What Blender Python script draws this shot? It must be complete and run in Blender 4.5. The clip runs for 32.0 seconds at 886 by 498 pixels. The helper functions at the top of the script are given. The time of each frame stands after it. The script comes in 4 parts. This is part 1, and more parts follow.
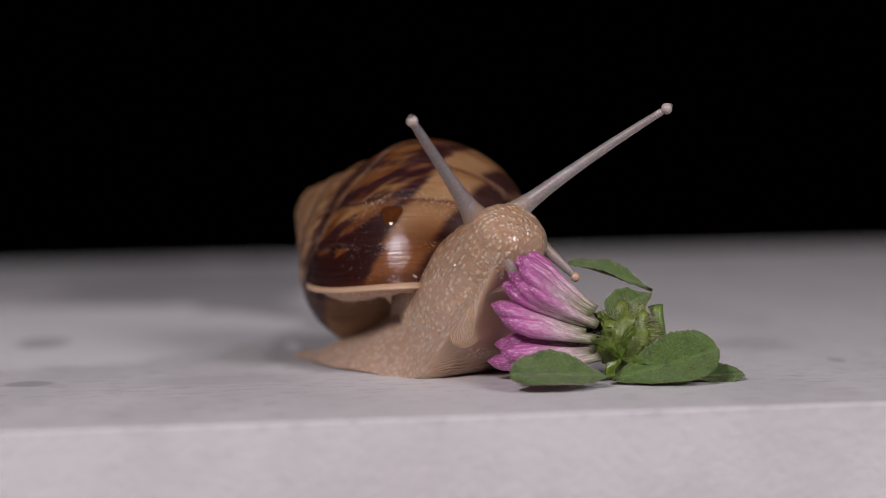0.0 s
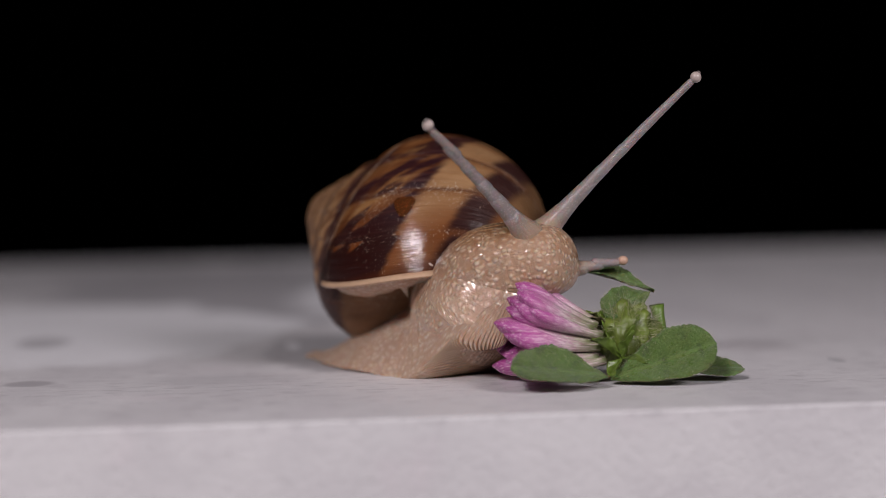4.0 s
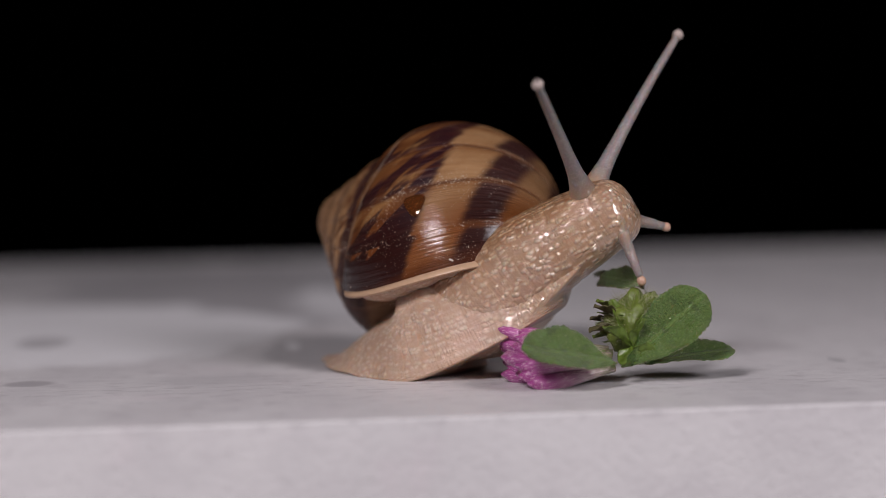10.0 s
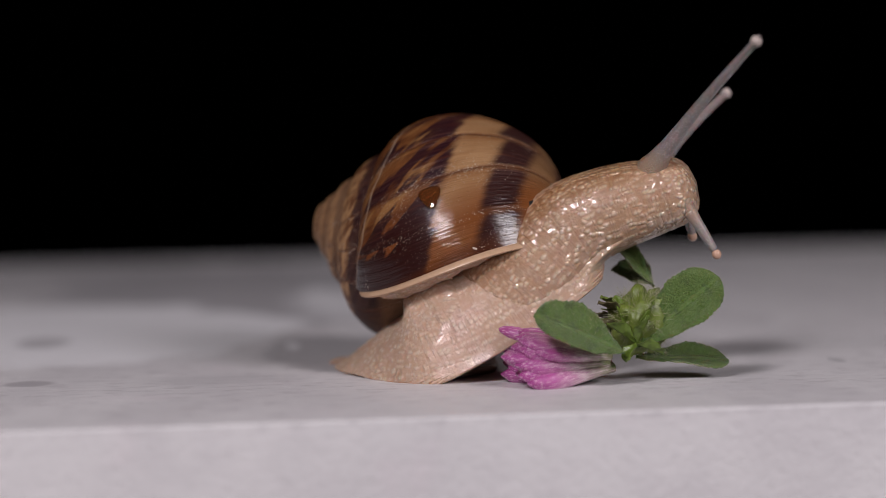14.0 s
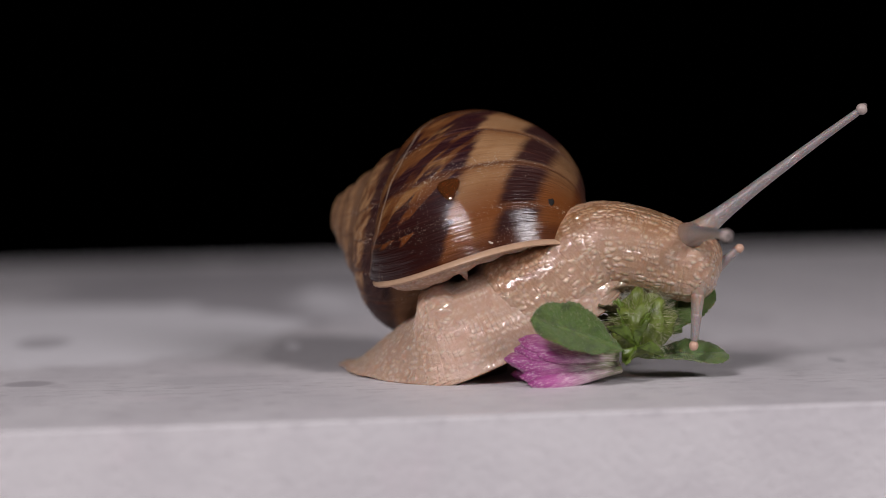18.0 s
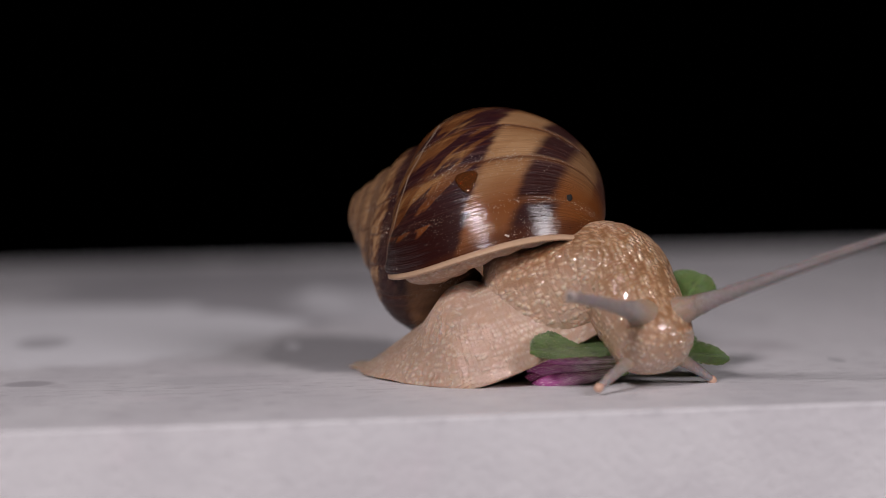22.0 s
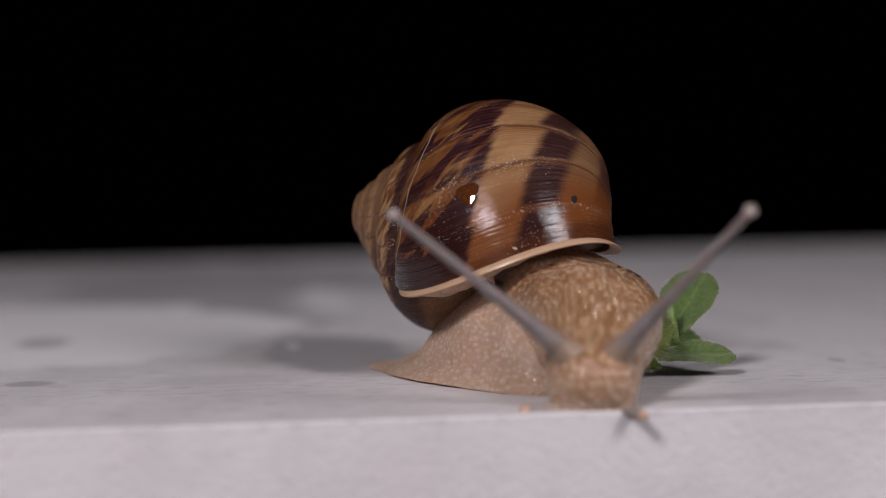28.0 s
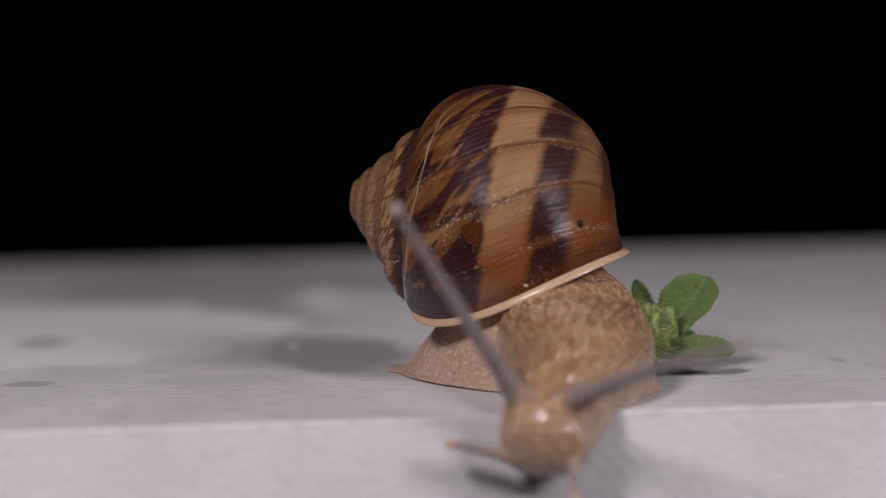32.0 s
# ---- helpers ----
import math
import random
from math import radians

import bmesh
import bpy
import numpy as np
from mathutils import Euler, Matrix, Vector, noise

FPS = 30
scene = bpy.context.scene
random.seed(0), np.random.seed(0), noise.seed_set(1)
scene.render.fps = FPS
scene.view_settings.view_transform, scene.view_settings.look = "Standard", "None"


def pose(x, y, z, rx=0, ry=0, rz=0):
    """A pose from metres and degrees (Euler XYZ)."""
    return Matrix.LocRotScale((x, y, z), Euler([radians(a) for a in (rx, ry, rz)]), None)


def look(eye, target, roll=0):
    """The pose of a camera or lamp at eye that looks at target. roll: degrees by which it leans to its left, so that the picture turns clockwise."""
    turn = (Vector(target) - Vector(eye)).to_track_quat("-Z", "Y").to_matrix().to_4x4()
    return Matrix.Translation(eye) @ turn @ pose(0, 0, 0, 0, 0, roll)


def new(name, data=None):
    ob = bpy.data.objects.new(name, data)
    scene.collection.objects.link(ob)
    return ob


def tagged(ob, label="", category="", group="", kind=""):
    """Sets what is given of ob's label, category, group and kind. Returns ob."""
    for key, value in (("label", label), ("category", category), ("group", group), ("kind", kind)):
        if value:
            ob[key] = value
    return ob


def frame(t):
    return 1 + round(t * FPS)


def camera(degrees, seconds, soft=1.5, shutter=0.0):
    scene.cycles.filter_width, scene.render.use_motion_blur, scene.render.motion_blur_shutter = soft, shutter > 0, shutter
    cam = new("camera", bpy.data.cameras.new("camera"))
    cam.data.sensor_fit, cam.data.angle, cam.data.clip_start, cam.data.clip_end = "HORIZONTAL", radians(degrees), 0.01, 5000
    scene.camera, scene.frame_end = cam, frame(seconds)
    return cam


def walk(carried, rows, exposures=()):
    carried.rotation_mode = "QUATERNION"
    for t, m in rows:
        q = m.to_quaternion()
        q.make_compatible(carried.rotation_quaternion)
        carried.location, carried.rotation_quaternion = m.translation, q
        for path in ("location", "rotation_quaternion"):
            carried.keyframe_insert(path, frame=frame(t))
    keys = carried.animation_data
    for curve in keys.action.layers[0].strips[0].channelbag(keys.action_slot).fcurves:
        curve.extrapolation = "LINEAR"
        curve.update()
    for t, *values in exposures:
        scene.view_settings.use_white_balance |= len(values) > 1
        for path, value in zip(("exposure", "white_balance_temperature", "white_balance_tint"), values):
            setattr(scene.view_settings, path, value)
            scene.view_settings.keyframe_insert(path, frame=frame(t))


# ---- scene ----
# ---- camera ----
MM = 0.001
cam = camera(25.0, 32.0, soft=0.6)
cam.data.dof.use_dof = True
cam.data.dof.focus_distance = 0.3095
cam.data.dof.aperture_fstop = 8.6
EYE = Vector((0, -0.316, 0.0384))
AIM = EYE + Vector((0, math.cos(radians(3.25)), -math.sin(radians(3.25))))
walk(cam, [(0.0, look(EYE, AIM, -0.86)), (32.0, look(EYE, AIM, -0.86))])

# ---- light ----
world = bpy.data.worlds.new("world")
world.use_nodes = True
world.node_tree.nodes["Background"].inputs[0].default_value = (0.0, 0.0, 0.0, 1)
scene.world = world


def softbox(name, place, aim, size, watts, colour):
    data = bpy.data.lights.new(name, "AREA")
    data.shape, data.size, data.size_y, data.energy, data.color = "RECTANGLE", size, size, watts, colour
    ob = new(name, data)
    ob.matrix_basis = look(place, aim)
    return ob


softbox("key_softbox", (-0.30, -0.62, 0.50), (0.0, 0.02, 0.02), 0.16, 4.35, (1.0, 0.935, 0.96))
softbox("fill_softbox", (0.42, -0.46, 0.34), (0.0, 0.0, 0.02), 0.20, 2.25, (1.0, 0.94, 0.975))
scene.view_settings.exposure = 0.0


# ---- materials ----
class Mat:
    """A node material with short ways to add nodes."""

    def __init__(self, name, rough=0.5, metal=0.0):
        self.m = bpy.data.materials.new(name)
        self.m.use_nodes = True
        self.t = self.m.node_tree
        self.b = self.t.nodes["Principled BSDF"]
        self.b.inputs["Roughness"].default_value = rough
        self.b.inputs["Metallic"].default_value = metal

    def n(self, kind, **values):
        node = self.t.nodes.new("ShaderNode" + kind)
        for key, value in values.items():
            if key in ("operation", "blend_type", "data_type", "attribute_name", "feature", "noise_dimensions", "voronoi_dimensions", "interpolation_type", "clamp", "distance", "attribute_type"):
                setattr(node, key, value)
            else:
                slot = node.inputs[key.replace("_", " ")]
                self.put(value, slot)
        return node

    def put(self, value, slot):
        if isinstance(value, bpy.types.NodeSocket):
            self.t.links.new(value, slot)
        elif isinstance(value, (tuple, list)) and slot.type == "RGBA" and len(value) == 3:
            slot.default_value = (*value, 1)
        else:
            slot.default_value = value

    def math(self, op, a, b=0.0, c=0.0):
        node = self.t.nodes.new("ShaderNodeMath")
        node.operation = op
        for slot, value in zip(node.inputs, (a, b, c)):
            self.put(value, slot)
        return node.outputs[0]

    def vmath(self, op, a, b=(0, 0, 0)):
        node = self.t.nodes.new("ShaderNodeVectorMath")
        node.operation = op
        self.put(a, node.inputs[0])
        self.put(b, node.inputs[1])
        return node.outputs[0]

    def mix(self, f, a, b, kind="MIX"):
        node = self.t.nodes.new("ShaderNodeMix")
        node.data_type, node.blend_type = "RGBA", kind
        self.put(f, node.inputs[0])
        self.put(a, node.inputs[6])
        self.put(b, node.inputs[7])
        return node.outputs[2]

    def ramp(self, f, *stops):
        node = self.t.nodes.new("ShaderNodeValToRGB")
        self.put(f, node.inputs[0])
        e = node.color_ramp.elements
        while len(e) < len(stops):
            e.new(0.5)
        for el, (at, col) in zip(e, stops):
            el.position = at
            el.color = (*col, 1) if isinstance(col, (tuple, list)) else (col, col, col, 1)
        return node.outputs[0]

    def step(self, f, low, high):
        node = self.t.nodes.new("ShaderNodeMapRange")
        node.interpolation_type = "SMOOTHSTEP"
        self.put(f, node.inputs[0])
        node.inputs[1].default_value, node.inputs[2].default_value = low, high
        return node.outputs[0]

    def noise(self, vector, scale, detail=3.0, rough=0.55):
        return self.n("TexNoise", Vector=vector, Scale=scale, Detail=detail, Roughness=rough).outputs[0]

    def cells(self, vector, scale, feature="F1", smooth=0.0, chance=1.0):
        node = self.t.nodes.new("ShaderNodeTexVoronoi")
        node.feature = feature
        self.put(vector, node.inputs["Vector"])
        node.inputs["Scale"].default_value = scale
        node.inputs["Randomness"].default_value = chance
        if smooth:
            node.inputs["Smoothness"].default_value = smooth
        return node.outputs[0]

    def rest(self, name="rest"):
        node = self.t.nodes.new("ShaderNodeAttribute")
        node.attribute_name = name
        return node.outputs["Vector"]

    def split(self, vector):
        node = self.t.nodes.new("ShaderNodeSeparateXYZ")
        self.put(vector, node.inputs[0])
        return node.outputs

    def join(self, x, y, z):
        node = self.t.nodes.new("ShaderNodeCombineXYZ")
        for slot, value in zip(node.inputs, (x, y, z)):
            self.put(value, slot)
        return node.outputs[0]

    def bump(self, height, strength, reach, under=None):
        node = self.t.nodes.new("ShaderNodeBump")
        self.put(height, node.inputs["Height"])
        node.inputs["Strength"].default_value = strength
        node.inputs["Distance"].default_value = reach
        if under is not None:
            self.t.links.new(under, node.inputs["Normal"])
        return node.outputs[0]

    def set(self, **values):
        for key, value in values.items():
            self.put(value, self.b.inputs[key.replace("_", " ")])
        return self


def make_skin(name="wet_snail_skin", smooth=False):
    """Wet snail skin: flat pale warts in darker grooves, browner on the back and the head. rest is in mm."""
    m = Mat(name, 0.3)
    r = m.rest()
    x, y, z = m.split(r)
    warp = m.n("TexNoise", Vector=r, Scale=0.45, Detail=2.0).outputs[1]
    near = m.t.nodes.new("ShaderNodeVectorMath")
    near.operation = "MULTIPLY_ADD"
    m.put(warp, near.inputs[0])
    near.inputs[1].default_value = (0.7, 0.7, 0.7)
    m.put(m.vmath("MULTIPLY", r, (1.0, 1.0, 0.72)), near.inputs[2])
    v = near.outputs[0]
    ahead = m.step(z, 44.0, 62.0)
    top = m.math("MULTIPLY", m.step(y, 0.5, 6.5), m.step(z, 50.0, 68.0))
    head = m.step(z, 68.0, 80.0)
    # each wart is a soft dome between shallow grooves
    wide = m.cells(v, 1.18, "F1", 0.0, 0.85)
    dome = m.step(wide, 0.62, 0.06)
    bead = m.step(wide, 0.52, 0.16)
    groove_mask = m.step(wide, 0.46, 0.78)
    tiny = m.step(m.cells(v, 2.6, "F1"), 0.55, 0.2)
    blotch = m.noise(r, 0.13, 3.0)
    grain = m.noise(r, 4.0, 3.0)
    clump = m.noise(m.vmath("MULTIPLY", r, (1.0, 1.0, 0.8)), 1.5, 3.0, 0.6)
    rill = m.step(m.noise(m.vmath("MULTIPLY", r, (0.16, 0.16, 0.85)), 1.0, 2.0), 0.50, 0.66)
    fold = m.noise(m.vmath("MULTIPLY", r, (0.10, 0.10, 0.55)), 1.0, 2.0)
    soft = m.noise(r, 0.60, 1.0, 0.5)
    flesh = m.mix(ahead, (0.495, 0.340, 0.258), (0.50, 0.325, 0.226))
    flesh = m.mix(top, flesh, (0.385, 0.212, 0.116))
    flesh = m.mix(m.math("MULTIPLY", head, 0.55), flesh, (0.36, 0.200, 0.102))
    flesh = m.mix(m.math("MULTIPLY", m.step(blotch, 0.40, 0.66), 0.4), flesh, (0.52, 0.345, 0.272))
    pale = m.mix(ahead, (0.62, 0.475, 0.380), (0.68, 0.525, 0.400))
    pale = m.mix(top, pale, (0.57, 0.375, 0.240))
    groove = m.mix(top, (0.41, 0.245, 0.165), (0.24, 0.110, 0.048))
    if smooth:
        col = m.mix(m.math("MULTIPLY", blotch, 0.5), (0.56, 0.385, 0.265), (0.46, 0.295, 0.190))
        m.set(Base_Color=col, Roughness=0.3, Normal=m.bump(soft, 0.4, 0.0001), Coat_Weight=0.6, Coat_Roughness=0.06, Coat_IOR=1.4, Subsurface_Weight=0.55, Subsurface_Scale=0.00045, IOR=1.36)
    else:
        patch = m.step(m.noise(r, 0.30, 2.0), 0.36, 0.62)
        col = m.mix(m.math("MULTIPLY", bead, m.math("ADD", 0.62, m.math("MULTIPLY", patch, 0.38))), flesh, pale)
        col = m.mix(m.math("MULTIPLY", m.step(clump, 0.50, 0.66), 0.35), col, pale)
        col = m.mix(m.math("MULTIPLY", groove_mask, m.math("ADD", 0.36, m.math("MULTIPLY", top, 0.50))), col, groove)
        col = m.mix(m.math("MULTIPLY", rill, m.math("MULTIPLY", m.math("SUBTRACT", 1.0, ahead), 0.30)), col, groove)
        col = m.mix(m.math("MULTIPLY", grain, 0.08), col, (0.34, 0.22, 0.14))
        relief = m.math("ADD", 0.55, m.math("MULTIPLY", ahead, 0.45))
        height = m.math("ADD", m.math("MULTIPLY", dome, relief), m.math("ADD", m.math("MULTIPLY", tiny, 0.08), m.math("ADD", m.math("MULTIPLY", fold, 0.5), m.math("MULTIPLY", rill, -0.3))))
        film = m.math("ADD", m.math("MULTIPLY", soft, 0.8), m.math("ADD", m.math("MULTIPLY", dome, m.math("ADD", m.math("MULTIPLY", relief, 0.8), m.math("MULTIPLY", head, 0.4))), m.math("MULTIPLY", tiny, 0.04)))
        rough = m.math("ADD", m.math("MULTIPLY", grain, 0.22), 0.38)
        wet = m.math("ADD", m.math("ADD", 0.08, m.math("MULTIPLY", ahead, 0.30)), m.math("MULTIPLY", m.step(m.noise(r, 0.20, 2.0), 0.42, 0.58), m.math("ADD", 0.22, m.math("MULTIPLY", ahead, 0.5))))
        m.set(Base_Color=col, Roughness=rough, Normal=m.bump(height, 0.8, 0.00026), Coat_Normal=m.bump(film, 1.0, 0.00030), Coat_Weight=wet, Coat_Roughness=0.025, Coat_IOR=2.0, Subsurface_Weight=0.55, Subsurface_Scale=0.00045, IOR=1.36, Specular_IOR_Level=0.3)
    m.b.inputs["Subsurface Radius"].default_value = (1.0, 0.52, 0.30)
    return m.m


SKIN = make_skin()
SOLE = make_skin("smooth_sole_skin", True)


def make_feeler():
    m = Mat("feeler_skin", 0.35)
    r = m.rest()
    dots = m.step(m.cells(r, 3.0, "F1"), 0.15, 0.45)
    col = m.mix(m.noise(r, 1.2), (0.235, 0.198, 0.20), (0.345, 0.295, 0.297))
    zx, zy, zz = m.split(r)
    col = m.mix(m.math("MULTIPLY", m.math("SUBTRACT", 1.0, dots), 0.35), col, (0.64, 0.56, 0.54))
    col = m.mix(m.math("MULTIPLY", m.step(zz, 5.5, 0.5), 0.8), col, (0.40, 0.27, 0.185))
    m.set(Base_Color=col, Normal=m.bump(dots, 0.5, 0.0003), Coat_Normal=m.bump(m.math("ADD", dots, m.noise(r, 2.0)), 0.9, 0.0005), Coat_Weight=0.8, Coat_Roughness=0.06, Subsurface_Weight=0.6, Subsurface_Scale=0.001)
    return m.m


FEELER = make_feeler()


def plain(name, colour, rough, grain=0.12, size=900.0, depth=0.0001):
    m = Mat(name, rough)
    c = m.n("TexCoord").outputs["Object"]
    k = m.noise(c, size, 4.0)
    col = m.mix(k, tuple(x * (1 - grain * 2) for x in colour), tuple(min(1, x * (1 + grain * 2)) for x in colour))
    m.set(Base_Color=col, Normal=m.bump(k, 0.3, depth))
    return m.m


EYE_TIP = plain("eye_bulb_skin", (0.47, 0.385, 0.355), 0.3)
EYE_SPOT = plain("eye_spot", (0.16, 0.13, 0.125), 0.3)
FEELER_TIP = plain("feeler_tip_skin", (0.55, 0.34, 0.25), 0.3)
LIP = plain("shell_lip", (0.52, 0.335, 0.22), 0.28, 0.10, 700.0)
LINING = plain("shell_lining", (0.40, 0.225, 0.125), 0.3, 0.25, 250.0)


def make_shell():
    """Banded shell: bands run along the coil, growth lines across it. coil: turns back, share round the tube, growth."""
    m = Mat("banded_shell", 0.3)
    n, v, s = m.split(m.rest("coil"))

    def grain(along, across, seed, detail=3.0, rough=0.6):
        return m.noise(m.join(m.math("MULTIPLY", n, along), m.math("MULTIPLY", v, across), seed), 1.0, detail, rough)

    wob = m.math("SUBTRACT", grain(14.0, 9.0, 0.0), 0.5)
    fine = grain(420.0, 9.0, 1.0)
    lines = grain(150.0, 6.0, 2.0)
    mid = grain(55.0, 7.0, 3.0)
    spiral = grain(9.0, 150.0, 4.0)
    w = m.math("ADD", v, m.math("ADD", m.math("MULTIPLY", wob, 0.010), m.math("MULTIPLY", m.math("SUBTRACT", lines, 0.5), 0.014)))
    # halts in growth, where the flames of colour start anew
    u = m.math("ADD", m.math("MULTIPLY", m.math("SUBTRACT", n, 0.111), 16.3), m.math("MULTIPLY", wob, 0.30))
    saw = m.math("FRACT", u)
    stage = m.n("TexWhiteNoise", noise_dimensions="1D", W=m.math("FLOOR", u)).outputs[0]
    gap = m.math("MINIMUM", saw, m.math("SUBTRACT", 1.0, saw))
    halt = m.math("MULTIPLY", m.step(gap, 0.075, 0.0), m.step(n, 0.085, 0.105))
    w = m.math("ADD", w, m.math("ADD", m.math("MULTIPLY", m.math("SUBTRACT", stage, 0.5), 0.012), m.math("MULTIPLY", m.math("SUBTRACT", saw, 0.5), 0.009)))
    cloud = grain(7.0, 11.0, 11.0)
    tan = m.mix(mid, (0.240, 0.115, 0.046), (0.42, 0.250, 0.130))
    tan = m.mix(m.math("MULTIPLY", m.step(lines, 0.52, 0.74), 0.45), tan, (0.17, 0.058, 0.017))
    tan = m.mix(m.math("MULTIPLY", m.step(saw, 0.62, 1.0), 0.60), tan, (0.17, 0.060, 0.018))
    tan = m.mix(m.math("MULTIPLY", m.step(cloud, 0.46, 0.70), 0.40), tan, (0.19, 0.075, 0.026))
    night = m.mix(mid, (0.0095, 0.0022, 0.0042), (0.036, 0.0095, 0.0150))
    night = m.mix(m.math("MULTIPLY", m.step(lines, 0.52, 0.70), 0.60), night, (0.085, 0.025, 0.013))
    # worn pale scratches along the growth lines, most just after a halt
    worn = m.math("MULTIPLY", m.step(fine, 0.52, 0.68), m.math("ADD", 0.18, m.math("MULTIPLY", m.step(gap, 0.30, 0.05), 0.42)))
    night = m.mix(worn, night, (0.19, 0.098, 0.080))
    rust = m.mix(m.step(mid, 0.34, 0.66), (0.080, 0.024, 0.009), (0.180, 0.068, 0.023))
    # flames that lean back through the rusty side, dark and tan
    def leaning(seed, rate, across):
        return m.noise(m.join(m.math("MULTIPLY", m.math("ADD", n, m.math("MULTIPLY", v, 0.71)), rate), m.math("MULTIPLY", v, across), seed), 1.0, 2.0, 0.5)
    rust = m.mix(m.math("MULTIPLY", m.step(leaning(15.0, 40.0, 10.0), 0.48, 0.62), 0.8), rust, (0.28, 0.140, 0.055))
    lean = m.math("ADD", leaning(5.0, 34.0, 11.0), m.math("ADD", m.math("MULTIPLY", m.math("SUBTRACT", 0.55, saw), 0.26), m.math("MULTIPLY", m.math("SUBTRACT", 0.305, w), 1.5)))
    lean = m.math("ADD", lean, m.math("MULTIPLY", m.step(n, 0.075, 0.035), 0.26))
    lean = m.math("ADD", lean, m.math("MULTIPLY", m.math("SUBTRACT", lines, 0.5), 0.18))
    flame = m.step(lean, 0.43, 0.52)
    rust = m.mix(m.math("MULTIPLY", m.step(spiral, 0.52, 0.68), 0.30), rust, (0.06, 0.022, 0.014))
    rust = m.mix(m.math("MULTIPLY", flame, 0.94), rust, night)
    amber = m.mix(mid, (0.10, 0.040, 0.016), (0.29, 0.160, 0.078))
    amber = m.mix(m.math("MULTIPLY", m.step(cloud, 0.44, 0.62), 0.6), amber, (0.070, 0.024, 0.018))
    rim = m.step(w, 0.256, 0.268)
    first = m.math("MULTIPLY", rim, m.step(w, 0.306, 0.284))
    second = m.math("MULTIPLY", m.step(w, 0.128, 0.150), m.step(w, 0.206, 0.188))
    second = m.math("MULTIPLY", second, m.step(m.math("ADD", cloud, m.math("MULTIPLY", lines, 0.5)), 0.42, 0.60))
    second = m.math("MULTIPLY", second, m.math("SUBTRACT", 1.0, m.math("MULTIPLY", m.step(gap, 0.12, 0.02), 0.45)))
    third = m.step(w, 0.085, 0.070)
    col = m.mix(m.step(w, 0.150, 0.138), tan, amber)
    col = m.mix(m.step(w, 0.262, 0.275), col, rust)
    first = m.math("MULTIPLY", first, m.math("ADD", 0.30, m.math("MULTIPLY", m.step(lean, 0.42, 0.54), 0.70)))
    col = m.mix(m.math("MULTIPLY", m.math("ADD", first, second), 0.95), col, night)
    col = m.mix(m.math("MULTIPLY", third, 0.8), col, (0.055, 0.020, 0.016))
    # the small whorls: a dark band by the seam, then fine stripes
    spire = m.step(n, 0.55, 0.8)
    fineline = m.noise(m.join(m.math("MULTIPLY", m.math("ADD", n, m.math("MULTIPLY", v, 0.9)), 62.0), m.math("MULTIPLY", v, 30.0), 8.0), 1.0, 3.0, 0.6)
    stripe = m.mix(m.step(fineline, 0.42, 0.58), (0.125, 0.048, 0.022), (0.42, 0.235, 0.115))
    stripe = m.mix(m.math("MULTIPLY", m.step(w, 0.378, 0.362), 0.92), stripe, night)
    col = m.mix(m.math("MULTIPLY", spire, m.step(v, 0.26, 0.28)), col, stripe)
    col = m.mix(m.math("MULTIPLY", m.step(n, 1.5, 2.3), 0.5), col, (0.34, 0.190, 0.100))
    # fresh shell by the lip
    glow = m.math("ADD", n, m.math("ADD", m.math("MULTIPLY", wob, 0.030), m.math("MULTIPLY", m.math("SUBTRACT", v, 0.2), 0.10)))
    col = m.mix(m.math("MULTIPLY", m.step(glow, 0.118, 0.050), 0.90), col, m.mix(m.math("MAXIMUM", m.math("ADD", first, second), m.math("MULTIPLY", flame, rim)), (0.160, 0.046, 0.009), (0.024, 0.0046, 0.0035)))
    col = m.mix(m.math("MULTIPLY", m.step(glow, 0.026, 0.010), 0.75), col, (0.065, 0.015, 0.004))
    col = m.mix(m.math("MULTIPLY", halt, 0.75), col, (0.085, 0.026, 0.011))
    joint = m.math("ABSOLUTE", m.math("SUBTRACT", v, m.math("SUBTRACT", 0.440, m.math("MULTIPLY", n, 0.24))))
    col = m.mix(m.math("MULTIPLY", m.math("MULTIPLY", m.step(joint, 0.0040, 0.0012), m.step(n, 0.30, 0.22)), 0.55), col, (0.50, 0.38, 0.29))
    base = m.mix(mid, (0.130, 0.055, 0.024), (0.310, 0.170, 0.090))
    col = m.mix(m.step(v, 0.50, 0.54), col, base)
    col = m.mix(m.math("MULTIPLY", m.step(n, 0.45, 0.55), m.step(v, 0.29, 0.26)), col, m.mix(mid, (0.11, 0.048, 0.022), (0.29, 0.155, 0.082)))
    
    o = m.n("TexCoord").outputs["Object"]
    # pale chips and dust; their bright colour also paints glints on the dark bands
    chips_glints = m.math("ADD", m.noise(o, 4200.0, 2.0), m.math("MULTIPLY", m.step(gap, 0.22, 0.0), 0.07))
    chips_glints = m.math("ADD", chips_glints, m.math("MULTIPLY", m.math("SUBTRACT", m.noise(o, 150.0, 2.0), 0.5), 0.32))
    chips_glints = m.step(chips_glints, 0.705, 0.735)
    col = m.mix(m.math("MULTIPLY", chips_glints, 0.75), col, (0.66, 0.55, 0.46))
    col = m.mix(m.math("MULTIPLY", m.step(m.noise(o, 2600.0, 1.0), 0.235, 0.21), 0.8), col, (0.02, 0.01, 0.008))
    height = m.math("ADD", m.math("MULTIPLY", fine, 1.0), m.math("ADD", m.math("MULTIPLY", lines, 1.0), m.math("ADD", m.math("MULTIPLY", halt, -0.8), m.math("ADD", m.math("MULTIPLY", chips_glints, 1.2), m.math("MULTIPLY", m.math("MULTIPLY", fineline, spire), 1.6)))))
